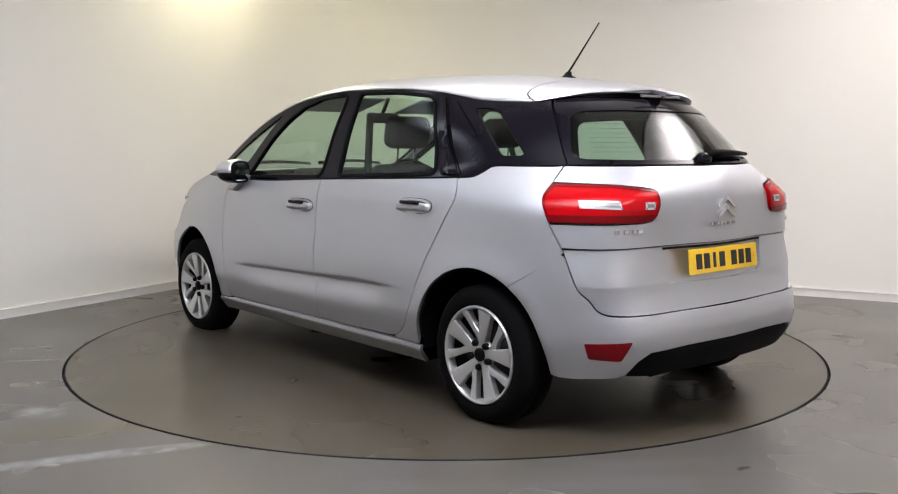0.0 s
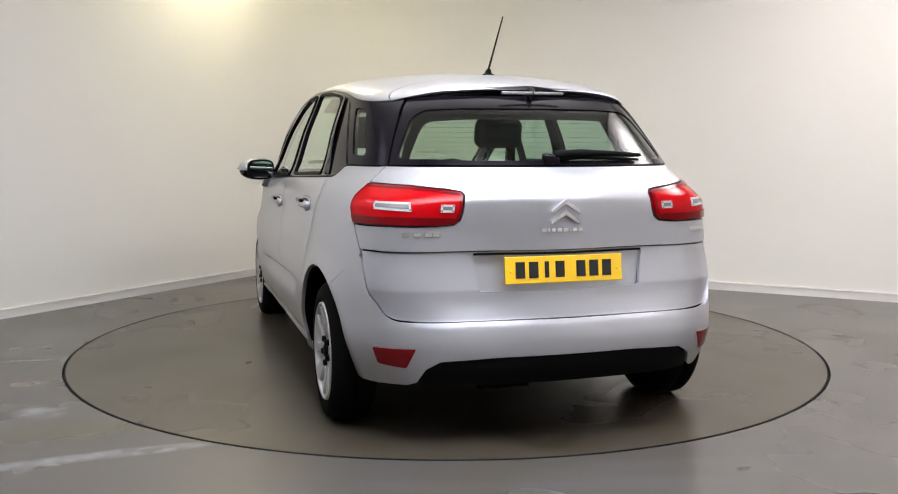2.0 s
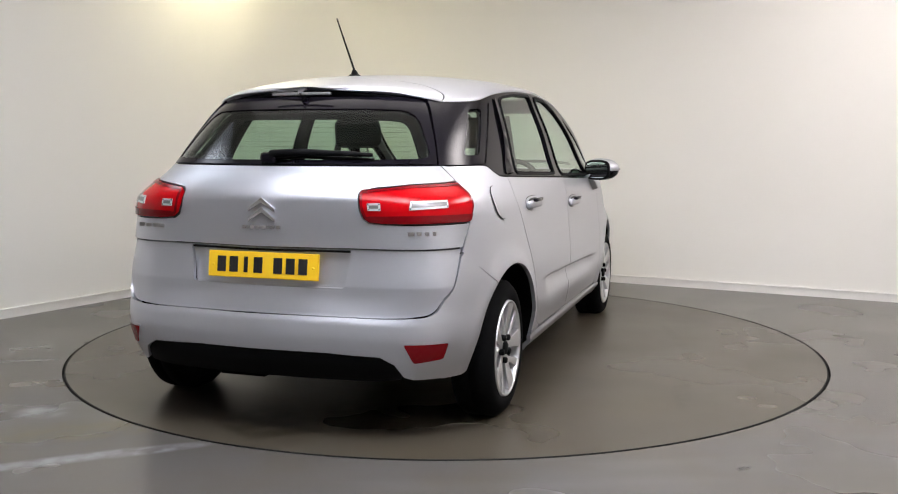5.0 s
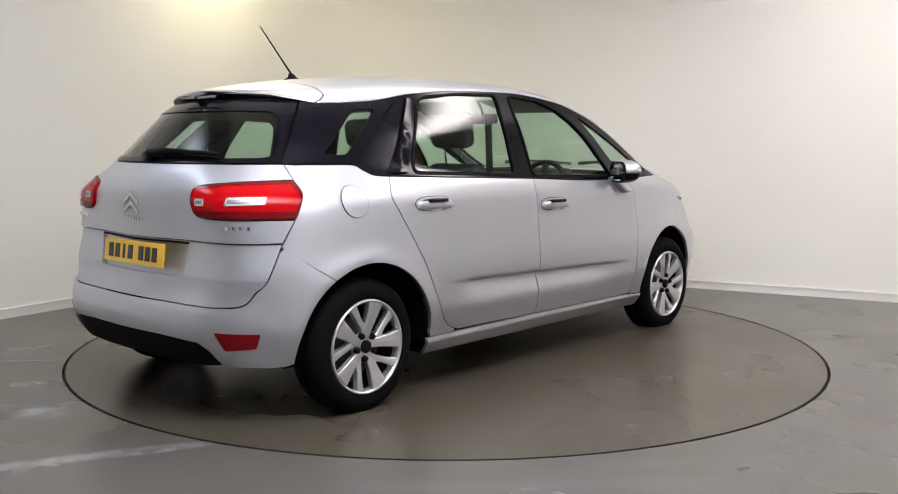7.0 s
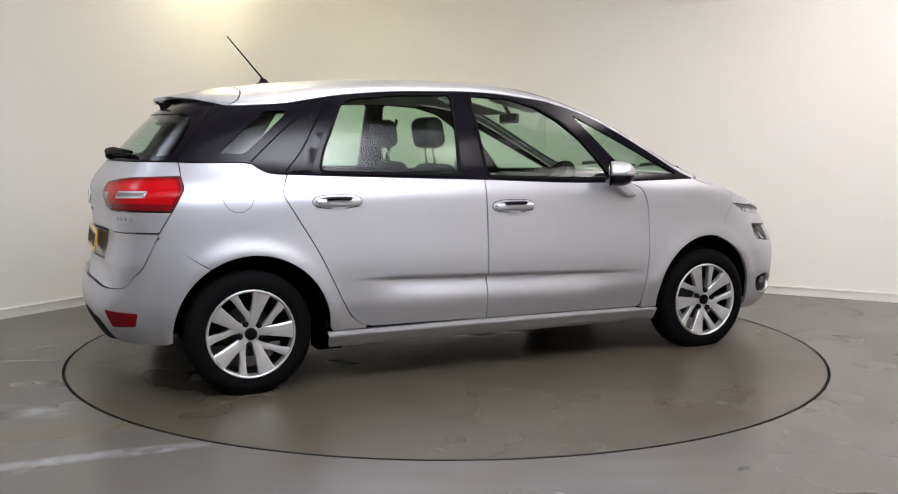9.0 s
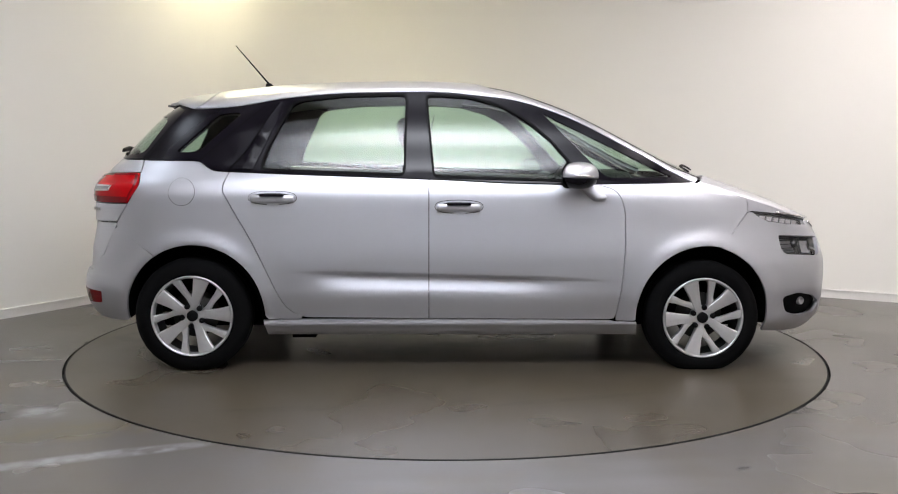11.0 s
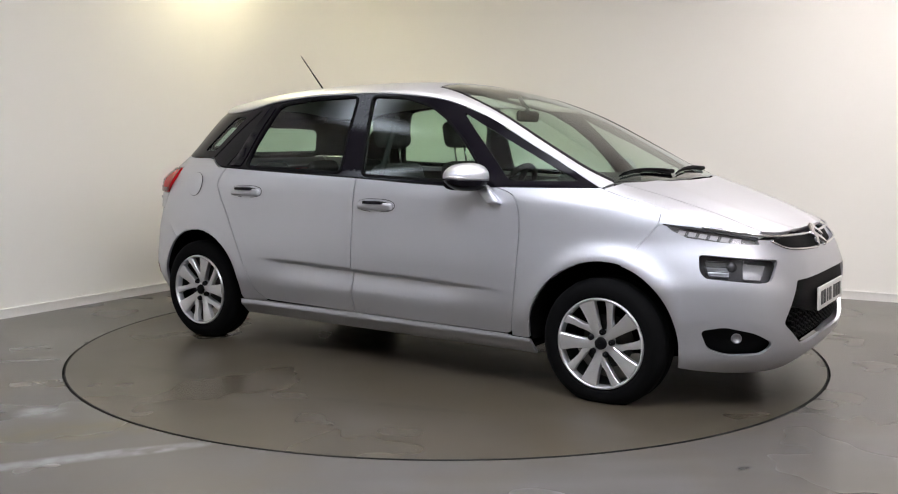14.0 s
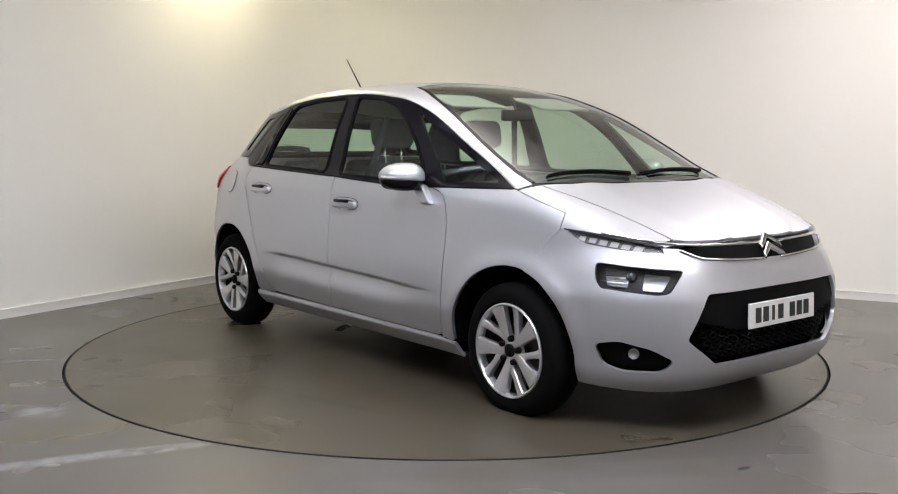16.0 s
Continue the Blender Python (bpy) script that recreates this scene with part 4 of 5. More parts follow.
    for r in range(5):
        for k in range(-9, 10):
            z, y = .33 + .034 * r, (k + (r % 2) * .5) * .058
            if abs(y) > .43 + (z - .32) * .9:
                continue
            o = [(F(y, z)[0] + .027 * math.cos(a), z + .018 * math.sin(a)) for a in np.linspace(0, 2 * math.pi, 7)[:-1]]
            h = [(F(y, z)[0] + .018 * math.cos(a), z + .011 * math.sin(a)) for a in np.linspace(0, 2 * math.pi, 7)[:-1]]
            sheet(o, chart_wrap, [h], step=(.2, .2), off=-.035, rim=.02, gap=0, into=hexes)
    panel("grille_mesh", hexes, BLACK, car, "black honeycomb grille")
    # upper grille, two chrome bars that rise into the badge
    up = clean(mirrored([F(.10, .818), F(.3, .818), F(.46, .814), F(.545, .804), F(.485, .761), F(.38, .748), F(.20, .738), F(.1, .736)], c))
    panel("upper_grille", sheet(up, chart_wrap, step=(.05, .03), off=-.02, rim=.02), BLACK, car, "black slotted upper grille")

    def bar(pts, r, name):
        P = []
        for y, z in pts:
            x, yy, zz = body(end_x(y, z, True), y, z)
            P.append((x + .004, yy, zz))
        part(name, tube(P, r, 8), CHROME, car, "chrome bar across the nose")
    for s in (1, -1):
        bar([(s * y, z) for y, z in smooth_line([(.045, .806), (.10, .803), (.30, .809), (.46, .813), (.56, .820), (.66, .837), (.745, .861)], 4)], .0065, "chrome_bar")
        bar([(s * y, z) for y, z in smooth_line([(.06, .736), (.20, .740), (.38, .750), (.48, .762), (.545, .795)], 4)], .006, "chrome_bar")
    # badge: two nested chevrons
    for dz, w, h in ((0, .078, .054), (-.046, .078, .050)):
        o = [(-w, -h), (-w + .0, -h + .024), (0, .030), (w, -h + .024), (w, -h), (0, -.004)]
        b = prism(o, .018, r=.004)
        x = end_x(0, .815, True)
        bmesh.ops.transform(b, matrix=pose(x + .006 - dz * .5, 0, .820 + dz * .9, -38, 0, 90) @ pose(0, -.009, 0), verts=b.verts)
        part("badge_chevron", b, CHROME, car, "chrome chevron badge", smooth=False)
    # running lamp strips
    drl = clean([S(1.675, .865), S(1.712, .838), S(1.775, .811), S(1.90, .794), S(1.99, .784), F(.575, .779), F(.595, .806), S(1.92, .834), S(1.79, .855)])
    for s, ob in zip((1, -1), both("running_lamp", sheet(drl, chart_wrap, step=(.04, .03), off=-.004, rim=.03), LENS, car, "slim clear running lamp under the bonnet edge")):
        m = s < 0
        ob.visible_shadow = False
        panel("lamp_back", sheet(inset(drl, -.002), chart_wrap, step=(.05, .03), off=-.022, rim=0), CLEAR_DIM, ob, "grey lamp housing", m)
        for k in range(6):
            x = 1.735 + .045 * k
            z = .835 - .0065 * k
            o = [S(x, z + .015), S(x + .036, z + .011), S(x + .028, z - .015), S(x - .008, z - .010)]
            panel("light_cell", sheet(o, chart_wrap, step=(.05, .05), off=-.014, rim=.012), CLEAR, ob, "bright lamp cell", m)
    both("lamp_end", sheet([F(.542, .800), F(.60, .804), F(.605, .774), F(.56, .776)], chart_wrap, step=(.03, .03), off=-.003, rim=.02, gap=0), SILVER, car)
    lid = clean([S(1.6475, .869), S(1.70, .866), S(1.79, .857), S(1.92, .836), F(.597, .808), F(.56, .816)] + [S(x, EDGE(x)) for x in np.linspace(2.05, 1.6525, 12)])
    both("lamp_brow", sheet(lid, chart_wrap, step=(.04, .03), gap=-.0015, off=-.0006), SILVER, car, "silver strip above the running lamp")
    both("lamp_brow_seal", sheet([S(1.665, .873), S(1.79, .861), S(1.92, .840), F(.597, .812), F(.597, .806), S(1.92, .833), S(1.79, .853), S(1.665, .867)], chart_wrap, step=(.05, .05), off=.002, rim=.004, gap=0), INK, car, "thin black line over the running lamp")


def number_plate(car, front):
    mat = WHITE if front else YELLOW
    name = "front_number_plate" if front else "rear_number_plate"
    z0, x = (.500, 2.246) if front else (.732, -2.052)
    tilt = 2 if front else -7
    M = pose(x, 0, z0, 0, 0, 90 if front else -90) @ pose(0, 0, 0, -tilt if front else tilt, 0, 0)
    b = box(.52, .010, .111, None, .003)
    bmesh.ops.transform(b, matrix=M, verts=b.verts)
    plate = part(name, b, mat, car, ("white" if front else "yellow") + " number plate with dark characters as plain bars", smooth=False)
    for k in range(7):
        cx = -.195 + .058 * k + (.035 if k > 3 else 0)
        w = .018 if k == 2 else .040
        b = box(w, .003, .066, M @ pose(cx, -.0062, 0))
        part("character_bar", b, INK, plate, "dark bar", smooth=False)
    for sx in (-.235, .235):
        b = lathe([(.001, -.008), (.005, -.0075), (.006, -.005)], 10)
        bmesh.ops.transform(b, matrix=M @ pose(sx, 0, -.004), verts=b.verts)
        part("plate_screw", b, mat, plate)


def wheel(car, x, z, s, turn):
    e = part("wheel", lathe([(.225, -.16), (.226, -.02), (.222, -.01)], 48), DARK, car, "five-spoke silver alloy wheel with a black tyre")
    e.matrix_local = pose(x, TRACK * s, z, 0, 0, 0 if s > 0 else 180)
    R_ = WHEEL_R
    prof = [(.222, -.012), (.228, -.004), (.240, .000), (.262, .001), (.284, -.006), (.298, -.018), (R_ - .003, -.032), (R_, -.05), (R_, -.09), (R_ - .006, -.094), (R_ - .006, -.10), (R_, -.104),
            (R_, -.15), (R_ - .003, -.168), (.296, -.185), (.26, -.2), (.222, -.19)]
    tyre = lathe(prof, 96)
    for v in tyre.verts:
        v.co.z = max(v.co.z, -z)
    part("tyre", tyre, RUBBER, e, "black road tyre")
    part("rim", lathe([(.2225, -.010), (.2205, .000), (.216, .002), (.211, -.002), (.207, -.012), (.205, -.045)], 72), ALLOY, e, "silver rim")
    part("barrel", lathe([(.205, -.044), (.200, -.09), (.196, -.15)], 48), BARREL_SHADED, e, "silver inside of the rim, darkened for its shade")
    part("brake_disc", lathe([(.001, -.10), (.13, -.10), (.13, -.112)], 40), plain("brake_steel", (.05, .047, .044), .5, .6, grain=.2) if "brake_steel" not in bpy.data.materials else bpy.data.materials["brake_steel"], e, "dull steel brake disc")
    # spokes: a broad blade and a narrow curved one in each fifth

    def blade(r_pts, depth0, depth1):
        """r_pts: (radius, angle low, angle high), from the hub out."""
        bm = bmesh.new()
        rows = []
        for k, (r, a0, a1) in enumerate(r_pts):
            y = depth0 + (depth1 - depth0) * (r - .04) / .17
            mid = (a0 + a1) / 2
            row = []
            for a, dy in ((a0, -.030), (a0, -.003), (a0 + (a1 - a0) * .07, 0), (mid, .0015), (a1 - (a1 - a0) * .07, 0), (a1, -.003), (a1, -.030)):
                row.append(bm.verts.new((r * math.cos(radians(a)), y + dy, r * math.sin(radians(a)))))
            rows.append(row)
        for ra, rb in zip(rows, rows[1:]):
            for i in range(6):
                bm.faces.new((ra[i], ra[i + 1], rb[i + 1], rb[i]))
        bm.faces.new(rows[0])
        bm.faces.new(rows[-1])
        bmesh.ops.recalc_face_normals(bm, faces=bm.faces)
        return bm
    for k in range(5):
        a = 72 * k + turn
        part("spoke", blade([(.028, a - 36, a + 36), (.050, a - 28, a + 20), (.072, a - 22, a + 14), (.095, a - 17, a + 12.5), (.13, a - 13, a + 12), (.165, a - 12, a + 12), (.2085, a - 11.5, a + 12)], -.022, -.002), ALLOY, e, smooth=False)
        part("spoke", blade([(.062, a - 30, a - 12), (.082, a - 32, a - 13), (.100, a - 34.5, a - 15), (.112, a - 36.5, a - 19), (.126, a - 38.5, a - 24.5), (.145, a - 40, a - 28), (.175, a - 42, a - 30.5), (.2085, a - 45, a - 33)], -.026, -.007), ALLOY, e, smooth=False)
        r, ang = .057, radians(a + 29)
        b = lathe([(.001, -.006), (.011, -.006), (.0145, -.011), (.0155, -.03)], 12)
        bmesh.ops.translate(b, vec=(r * math.cos(ang), .002, r * math.sin(ang)), verts=b.verts)
        part("wheel_bolt", b, BLACK, e, "black wheel bolt")
    part("hub", lathe([(.02, -.021), (.050, -.023), (.060, -.030), (.066, -.05)], 40), ALLOY, e, "silver hub")
    part("hub_cap", lathe([(.001, -.006), (.024, -.007), (.030, -.012), (.031, -.03)], 24), BLACK, e, "small black centre cap")
    return e


def underbody(car):
    b = join(box(3.3, 1.20, .02, pose(0, 0, .21)), box(1.9, 1.60, .02, pose(0, 0, .20)), box(.4, 1.0, .03, pose(-1.75, 0, .275)), box(.3, 1.1, .03, pose(1.80, 0, .215)),
             box(.08, 1.3, .08, pose(-1.39, 0, .24)), box(.5, .5, .06, pose(.9, 0, .17)), box(.14, .14, .12, pose(-.85, -.35, .15)), box(.4, .22, .10, pose(-1.70, .2, .26)))
    part("underbody", b, DARK, car, "dark underbody", smooth=False)
    for x, zc, ar in ARCHES:
        for s in (1, -1):
            bm = bmesh.new()
            A = [radians(-6 + 192 * i / 24) for i in range(25)]
            rad = ar - .004
            o = [bm.verts.new((x + rad * math.cos(a), s * (side_y(x + rad * math.cos(a), zc + rad * math.sin(a)) - .012), zc + rad * math.sin(a))) for a in A]
            i_ = [bm.verts.new((x + rad * math.cos(a), s * .55, zc + rad * math.sin(a))) for a in A]
            for k in range(24):
                bm.faces.new((o[k], o[k + 1], i_[k + 1], i_[k]))
            bm.faces.new(i_)
            part("wheel_arch_liner", bm, DARK, car, "black wheel arch liner", smooth=False)


def mirror(car, s):
    """Housing swept back from the door: silver cap, black lower half, indicator strip and a forked arm."""
    M = pose(.685, .968 * s, 1.070, 0, 0, 33 * s)
    f = lambda q, p: math.copysign(abs(q) ** p, q)

    def pod(keep, grow):
        bm = bmesh.new()
        bmesh.ops.create_uvsphere(bm, u_segments=28, v_segments=18, radius=1)
        for v in bm.verts:
            x, y, z = v.co
            out = (y * s + 1) / 2
            h = .078 - .016 * out ** 1.5
            v.co = (f(x, .85) * (.102 + grow) * (1 - .12 * out), f(y, .8) * (.118 + grow), f(z, .85) * (h + grow))
            v.co.x = max(v.co.x, -.040)
            cut = -.016 + .012 * out
            v.co.z = max(v.co.z, cut) if keep else min(v.co.z, cut - .001)
        bmesh.ops.transform(bm, matrix=M, verts=bm.verts)
        return bm
    ob = part("door_mirror", pod(True, .0), SILVER, car, "silver door mirror on a short arm")
    part("mirror_foot", pod(False, -.003), BLACK_GLOSS, ob, "gloss black underside")
    arm = prism([(-.04, .01), (.05, .01), (.145, -.078), (.140, -.092), (.08, -.094)], .05, r=.012)
    bmesh.ops.transform(arm, matrix=pose(.705, .880 * s - .025, 1.032, 16 * s), verts=arm.verts)
    part("mirror_arm", arm, SILVER, ob, "silver mirror arm")
    for nm, sy, sz, xx, mt in (("mirror_frame", .218, .130, -.041, BLACK), ("mirror_glass", .186, .104, -.046, GLASS_MIRROR)):
        o = [(sy / 2 * f(math.cos(a), .6), sz / 2 * f(math.sin(a), .6)) for a in np.linspace(0, 2 * math.pi, 25)[:-1]]
        g = prism(o, .006)
        bmesh.ops.transform(g, matrix=M @ pose(xx, 0, -.002, 0, 0, 90), verts=g.verts)
        part(nm, g, mt, ob, "black mirror rim" if mt is BLACK else "mirror glass", smooth=False)
    strip = [M @ Vector((.097 * (1 - (q * .92) ** 2.2) ** .5 * (1 - .12 * (q + 1) / 2) + .002, q * .118 * s, -.004 + .010 * q)) for q in (.25, .4, .55, .7, .82, .92, .985)]
    part("mirror_indicator", tube(strip, [.004, .007, .0075, .0075, .007, .006, .004]), CLEAR, ob, "clear slim indicator")


def handle(car, x, z, s):
    o = []
    for a in np.linspace(0, 2 * math.pi, 29)[:-1]:
        ca, sa = math.cos(a), math.sin(a)
        o.append((x + .128 * math.copysign(abs(ca) ** .75, ca), z + .033 * math.copysign(abs(sa) ** .8, sa)))
    cup = panel("door_handle", sheet(o, chart_side, step=(.05, .05), off=.003, rim=.004, gap=0, bow=lambda u, v: .003), SILVER, car, "silver pull handle with a dark strip", s < 0)
    panel("handle_seal", sheet(inset(clean(o), -.0035), chart_side, step=(.04, .03), off=.0012, rim=0, gap=0), INK, cup, "thin dark line round the handle", s < 0)
    # flat grey sheet over the cup, coloured as the shade behind the grip
    cavity = [(x + (px - x) * .80, z + (pz - z) * .72) for px, pz in o]
    panel("handle_recess_shade", sheet(cavity, chart_side, step=(.05, .05), off=.0075, rim=0, gap=0), TRIM, cup, "grey sheet for the shade behind the grip", s < 0)
    y = side_y(x, z)
    grip = box(.238, .030, .040, pose(0, 0, 0), .014, 3)
    for v in grip.verts:
        v.co.y -= .75 * v.co.x ** 2
        v.co.z -= .35 * v.co.x ** 2
    bmesh.ops.transform(grip, matrix=pose(x, (y + .020) * s, z - .001, 0, 0, 0 if s > 0 else 180), verts=grip.verts)
    part("grip", grip, SILVER, cup)
    # gloss black here stands for what the chrome mirrors
    g2 = box(.130, .022, .017, pose(x, (y + .030) * s, z + .0165), .005, 2)
    part("chrome_strip", g2, BLACK_GLOSS, cup, "chrome strip blackened for its dark reflection")
    tip = [(x + .004 + .050 * math.cos(a), z - .024 + .014 * math.sin(a)) for a in np.linspace(math.pi, 2 * math.pi, 11)]
    panel("finger_scoop", sheet(tip, chart_side, step=(.05, .05), off=.009, rim=.006, gap=0), SILVER, cup, "", s < 0)


def seat(car, x, y, rear=False, w=.50):
    h = .02 if rear else 0
    base = box(.50, w, .17, pose(x, y, .52 + h, 0, -8, 0), .05, 3)
    ob = part("rear_seat" if rear else "front_seat", base, FABRIC, car, "charcoal fabric seat with a head restraint")
    back = box(.13, w - .02, .50 if rear else .62, pose(x - .30, y, .80 if rear else .82, 0, -16, 0), .055, 4)
    for v in back.verts:
        k = max(0, (v.co.z - .9) / .3)
        v.co.y = y + (v.co.y - y) * (1 - .22 * k)
    part("backrest", back, FABRIC, ob)
    hz = 1.30 if not rear else 1.07
    hx = x - .41 if not rear else x - .39
    part("head_restraint", box(.11, .29 if not rear else .26, .18 if not rear else .10, pose(hx, y, hz, 0, -10, 0), .05, 4), FABRIC, ob)
    for d in (-.06, .06):
        part("restraint_post", tube([(hx + .03, y + d, hz - .24), (hx, y + d, hz - .05)], .006), CHROME, ob)


def interior(car):
    b = join(box(1.9, 1.5, .04, pose(-.02, 0, .30)), box(.9, 1.0, .04, pose(-1.42, 0, .34)), box(.06, 1.0, .55, pose(1.10, 0, .58)), box(.75, 1.2, .05, pose(-1.45, 0, .76)))
    part("cabin_floor", b, TRIM, car, "grey cabin floor and bulkhead", smooth=False)
    # dashboard
    d = box(.62, 1.44, .22, pose(1.02, 0, .93), .08, 4)
    for v in d.verts:
        v.co.z -= .12 * max(0, v.co.x - 1.05)
    part("dashboard", d, TRIM, car, "grey dashboard")
    part("instrument_hood", box(.26, .62, .07, pose(.98, 0, 1.035), .03, 3), FABRIC, car, "dark instrument hood")
    # inner door cards and boot sides under the belt line
    card = [(-1.55, 1.14), (-1.3, 1.088), (.85, 1.03), (.86, .45), (-.86, .45), (-1.02, .76), (-1.55, .78)]
    both("door_card", sheet(card, chart_side, step=(.1, .1), off=-.07, rim=0), TRIM, car, "grey door trim")
    # head lining
    half = [(-1.55, 0.0), (-1.5, .8), (.12, .8), (.15, 0.0)]
    panel("head_lining", sheet(half + [(x, -v) for x, v in half[::-1]][1:-1], chart_top, step=(.1, .1), off=-.05, rim=0), LINER, car, "pale grey head lining")
    for y in (.37, -.37):
        seat(car, .18, y)
    for y in (.50, 0, -.50):
        seat(car, -.72, y, True, .46)
    # steering wheel on the right
    ring = bmesh.new()
    seg, tub = 32, 8
    rows = [[ring.verts.new(((.185 + .017 * math.cos(2 * math.pi * j / tub)) * math.cos(2 * math.pi * i / seg), (.185 + .017 * math.cos(2 * math.pi * j / tub)) * math.sin(2 * math.pi * i / seg), .017 * math.sin(2 * math.pi * j / tub))) for j in range(tub)] for i in range(seg)]
    for i in range(seg):
        for j in range(tub):
            ring.faces.new((rows[i][j], rows[(i + 1) % seg][j], rows[(i + 1) % seg][(j + 1) % tub], rows[i][(j + 1) % tub]))
    hubs = join(ring, box(.16, .15, .05, None, .02), box(.34, .05, .02, None, .008), box(.04, .17, .02, pose(0, -.09, 0)))
    bmesh.ops.transform(hubs, matrix=pose(.62, -.37, .955, 0, -62, 0) @ pose(0, 0, 0, 0, 0, 90), verts=hubs.verts)
    part("steering_wheel", hubs, BLACK, car, "black steering wheel")
    m = join(box(.03, .24, .065, pose(.50, 0, 1.40), .015, 3), tube([(.50, 0, 1.43), (.44, 0, 1.52)], .012))
    part("rear_view_mirror", m, BLACK, car, "black rear-view mirror")
    for y in (.34, -.34):
        part("sun_visor", box(.30, .40, .015, pose(.42, y, 1.475, 0, 14, 0), .006), LINER, car, "pale sun visor")
    # belts slanting down from the pillars
    for s in (1, -1):
        part("seat_belt", box(.006, .045, .62, pose(-.14, .58 * s, 1.10, 12 * s, 12, 0)), FABRIC, car, "dark seat belt")


def aerial(car):
    b = lathe([(.001, .035), (.010, .030), (.016, .012), (.034, .0)], 16, "z")
    for v in b.verts:
        v.co.x *= 1.7
        v.co.x -= v.co.z * .4
    bmesh.ops.translate(b, vec=(-1.09, 0, top_z(-1.09, 0) - .003), verts=b.verts)
    ob = part("aerial", b, BLACK, car, "slim black roof aerial raked backwards")
    x0, z0 = -1.105, top_z(-1.09, 0) + .03
    dx, dz = -.195, .228
    part("mast", tube([(x0, 0, z0), (x0 + dx * .5, 0, z0 + dz * .5), (x0 + dx, 0, z0 + dz)], [.0055, .0042, .003]), BLACK, ob)


def wipers(car):
    # rear
    P = [Vector(body(end_x(y, z), y, z)) for y, z in ((.01, 1.185), (-.12, 1.195), (-.30, 1.19), (-.42, 1.185))]
    ob = part("rear_wiper", tube([p + Vector((-.03, 0, .008)) for p in P], [.020, .016, .012, .008]), BLACK, car, "black rear wiper")
    part("blade", tube([p + Vector((-.012, 0, -.012)) for p in P], .007), BLACK, ob)
    part("wiper_hub", box(.05, .075, .05, pose(P[0].x - .02, .02, 1.178), .015), BLACK_GLOSS, ob)
    # front, lying along the foot of the windscreen
    for y0, y1 in ((.52, -.05), (-.12, -.62)):
        pts = []
        for k in range(7):
            y = y0 + (y1 - y0) * k / 6
            x = 1.455 - .10 * (abs(y) / .7) ** 2 - .03 * math.sin(k / 6 * math.pi)
            pts.append(Vector((x, y, top_z(x, y) + .014)))
        ob = part("front_wiper", tube(pts, [.011, .009, .008, .007, .006, .005, .004]), BLACK, car, "black windscreen wiper")
        part("blade", tube([p + Vector((-.010, 0, -.010)) for p in pts], .004), BLACK, ob)
    cowl = [(1.515, 0), (1.50, .3), (1.45, .55), (1.375, .726), (1.42, .712), (1.48, .55), (1.53, .3), (1.545, 0)]
    pts = [V(x, y) for x, y in cowl[:4]] + [V(x, y) for x, y in cowl[4:]]
    whole = [V(x, y) for x, y in cowl[1:4]] + [V(x, y) for x, y in cowl[4:7]] + [V(x, -y) for x, y in cowl[4:7][::-1]] + [V(x, -y) for x, y in cowl[1:4][::-1]]
    panel("cowl", sheet(clean(whole), chart_top, step=(.04, .06), off=-.012, rim=.02), BLACK, car, "black scuttle below the windscreen")


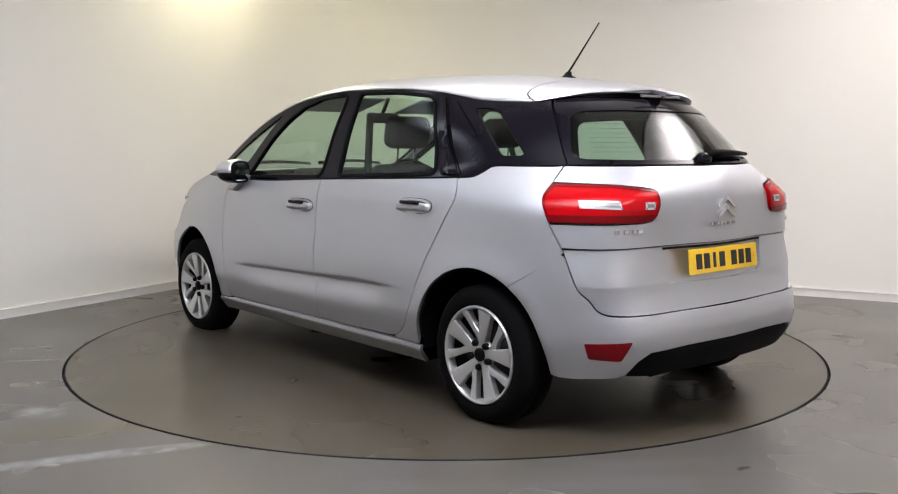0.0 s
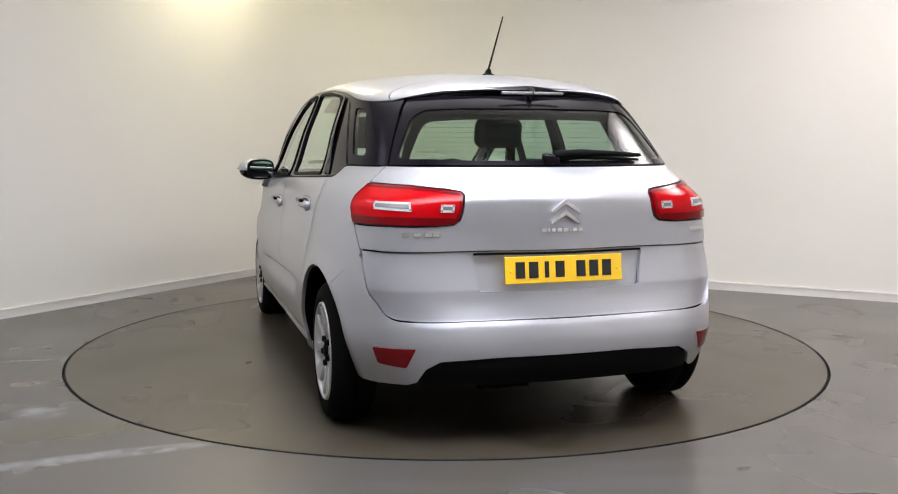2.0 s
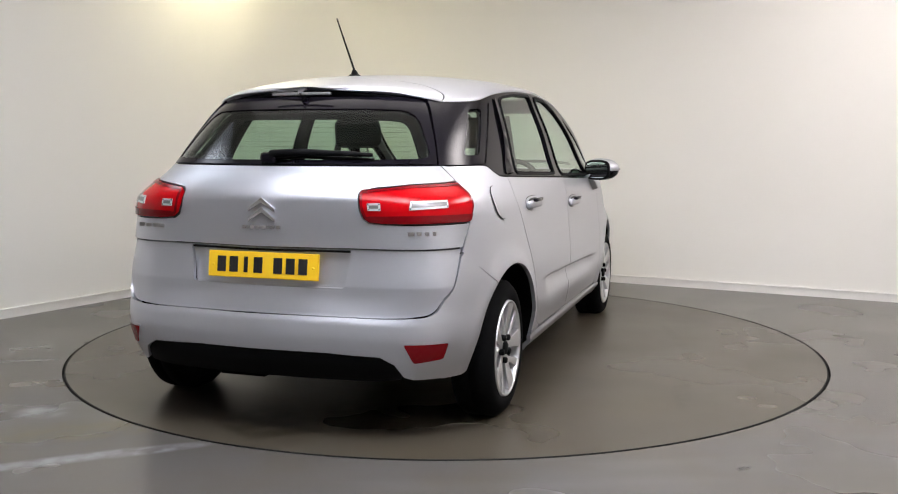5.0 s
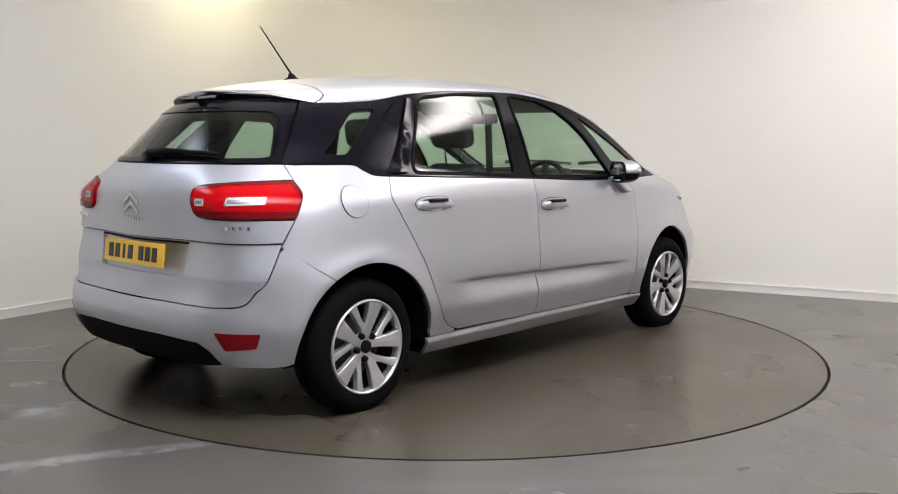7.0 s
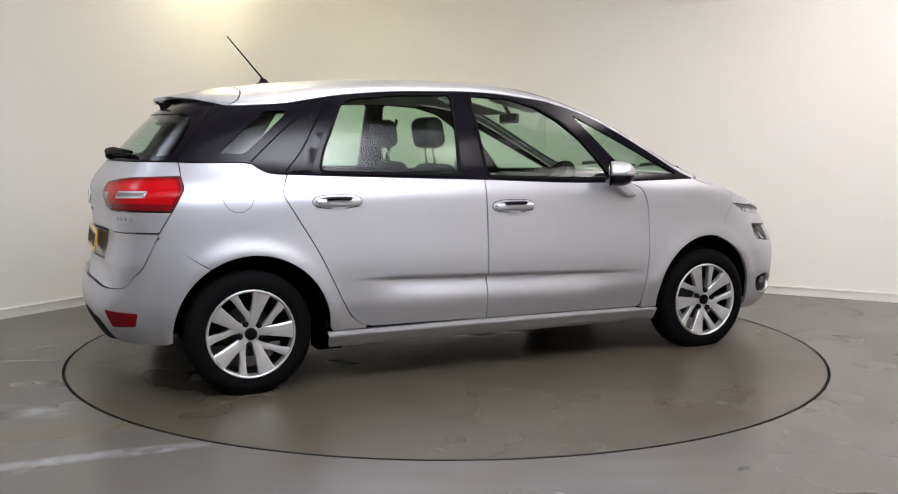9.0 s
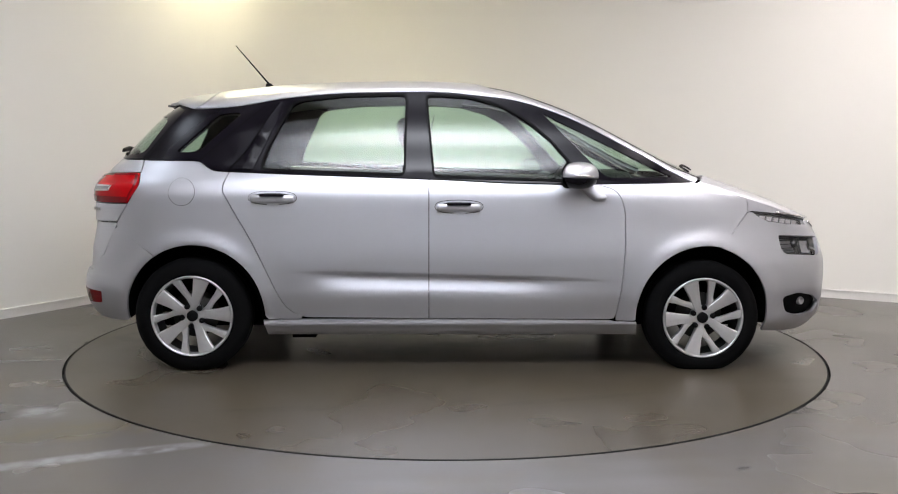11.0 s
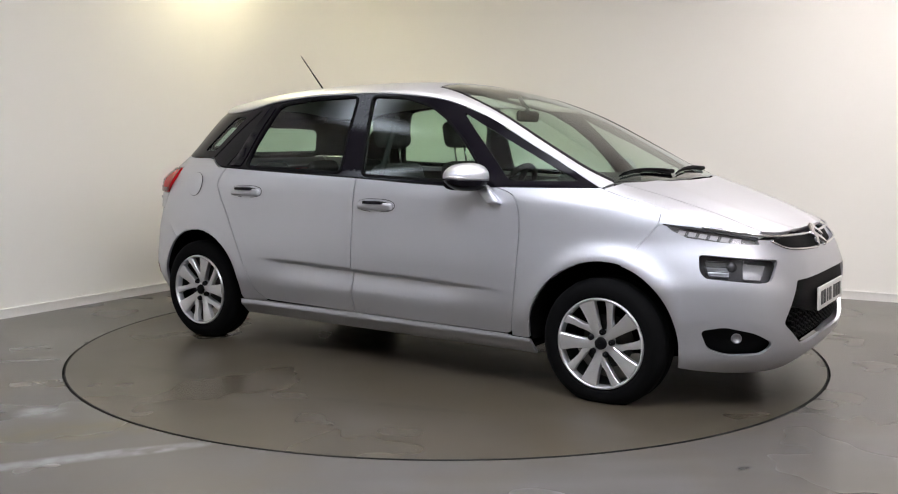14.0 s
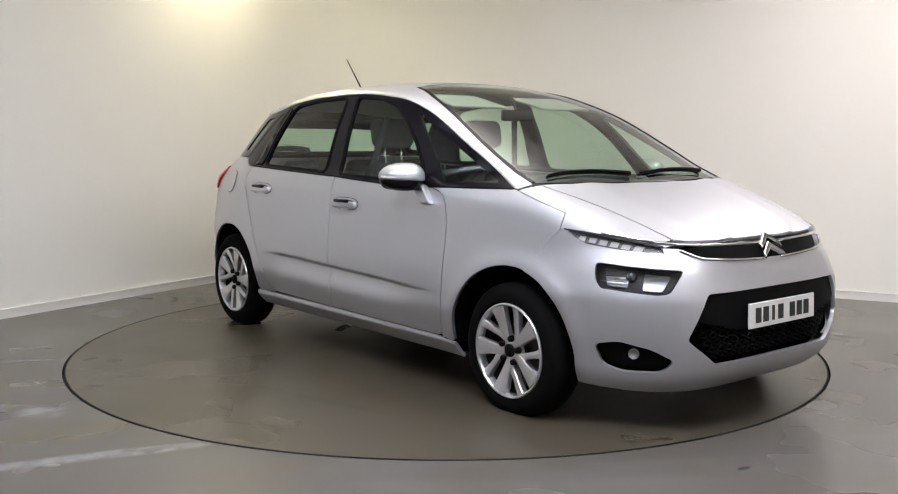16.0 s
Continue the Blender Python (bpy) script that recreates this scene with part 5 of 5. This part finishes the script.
def rear_badges(car):
    for dz in (0, -.042):
        w, h = .062, .044
        o = [(-w, -h), (-w, -h + .016), (0, .018), (w, -h + .016), (w, -h), (0, -.006)]
        b = prism(o, .008, r=.002)
        bmesh.ops.transform(b, matrix=pose(end_x(0, 1.0) - .001, 0, 1.0 + dz, 0, 0, -90) @ pose(0, -.006, 0), verts=b.verts)
        part("badge_chevron", b, CHROME, car, "chrome chevron badge", smooth=False)
    def bars(y0, widths, z, h, name, label):
        y = y0
        first = None
        for w in widths:
            if w > 0:
                x = end_x(y - w / 2, z)
                b = box(.005, w, h, pose(x - .002, y - w / 2, z))
                ob = part(name, b, CHROME, car, label, smooth=False)
            y -= abs(w)
    bars(.098, [.020, -.007, .006, -.007, .018, -.007, .020, -.007, .022, -.007, .006, -.007, .020, -.007, .018], .892, .014, "badge_bar", "small chrome lettering as plain bars")
    bars(.665, [.032, -.012, .030, -.014, .030, .030], .880, .016, "badge_bar", "small chrome lettering as plain bars")
    bars(-.62, [.03, -.005, .02, -.005, .022, -.005, .018], .876, .016, "badge_bar", "small chrome lettering as plain bars")
    # high brake lamp in the spoiler
    blade_x = -1.694
    part("high_brake_lamp", box(.014, .29, .013, pose(blade_x + .012, 0, top_z(blade_x, 0) - .022), .003), CLEAR_DIM, car, "slim clear brake lamp under the spoiler", smooth=False)


def build_car():
    car = new("car")
    tagged(car, "silver compact people carrier with black window surrounds", "car")
    side_panels(car)
    side_windows(car)
    top_panels(car)
    rear_panels(car)
    front_panels(car)
    underbody(car)
    for x, z, right, left in WHEELS:
        wheel(car, x, z, 1, left)
        wheel(car, x, z, -1, right)
    for s in (1, -1):
        mirror(car, s)
        handle(car, -.945, .948, s)
        handle(car, .055, .902, s)
    number_plate(car, False)
    number_plate(car, True)
    interior(car)
    aerial(car)
    wipers(car)
    rear_badges(car)
    return car


room()
unseen_ceiling_lights()
deck = turntable()
car = build_car()


def motions():
    rows, turns = [], []
    for t, deg in HEADING:
        a = radians(deg)
        x = HUB[0] + SEAT[0] * math.cos(a) - SEAT[1] * math.sin(a)
        y = HUB[1] + SEAT[0] * math.sin(a) + SEAT[1] * math.cos(a)
        rows.append((t, pose(x, y, 0, 0, 0, deg)))
        turns.append((t, pose(*HUB, 0, 0, 0, deg)))
    walk(car, rows)
    walk(deck, turns)


motions()
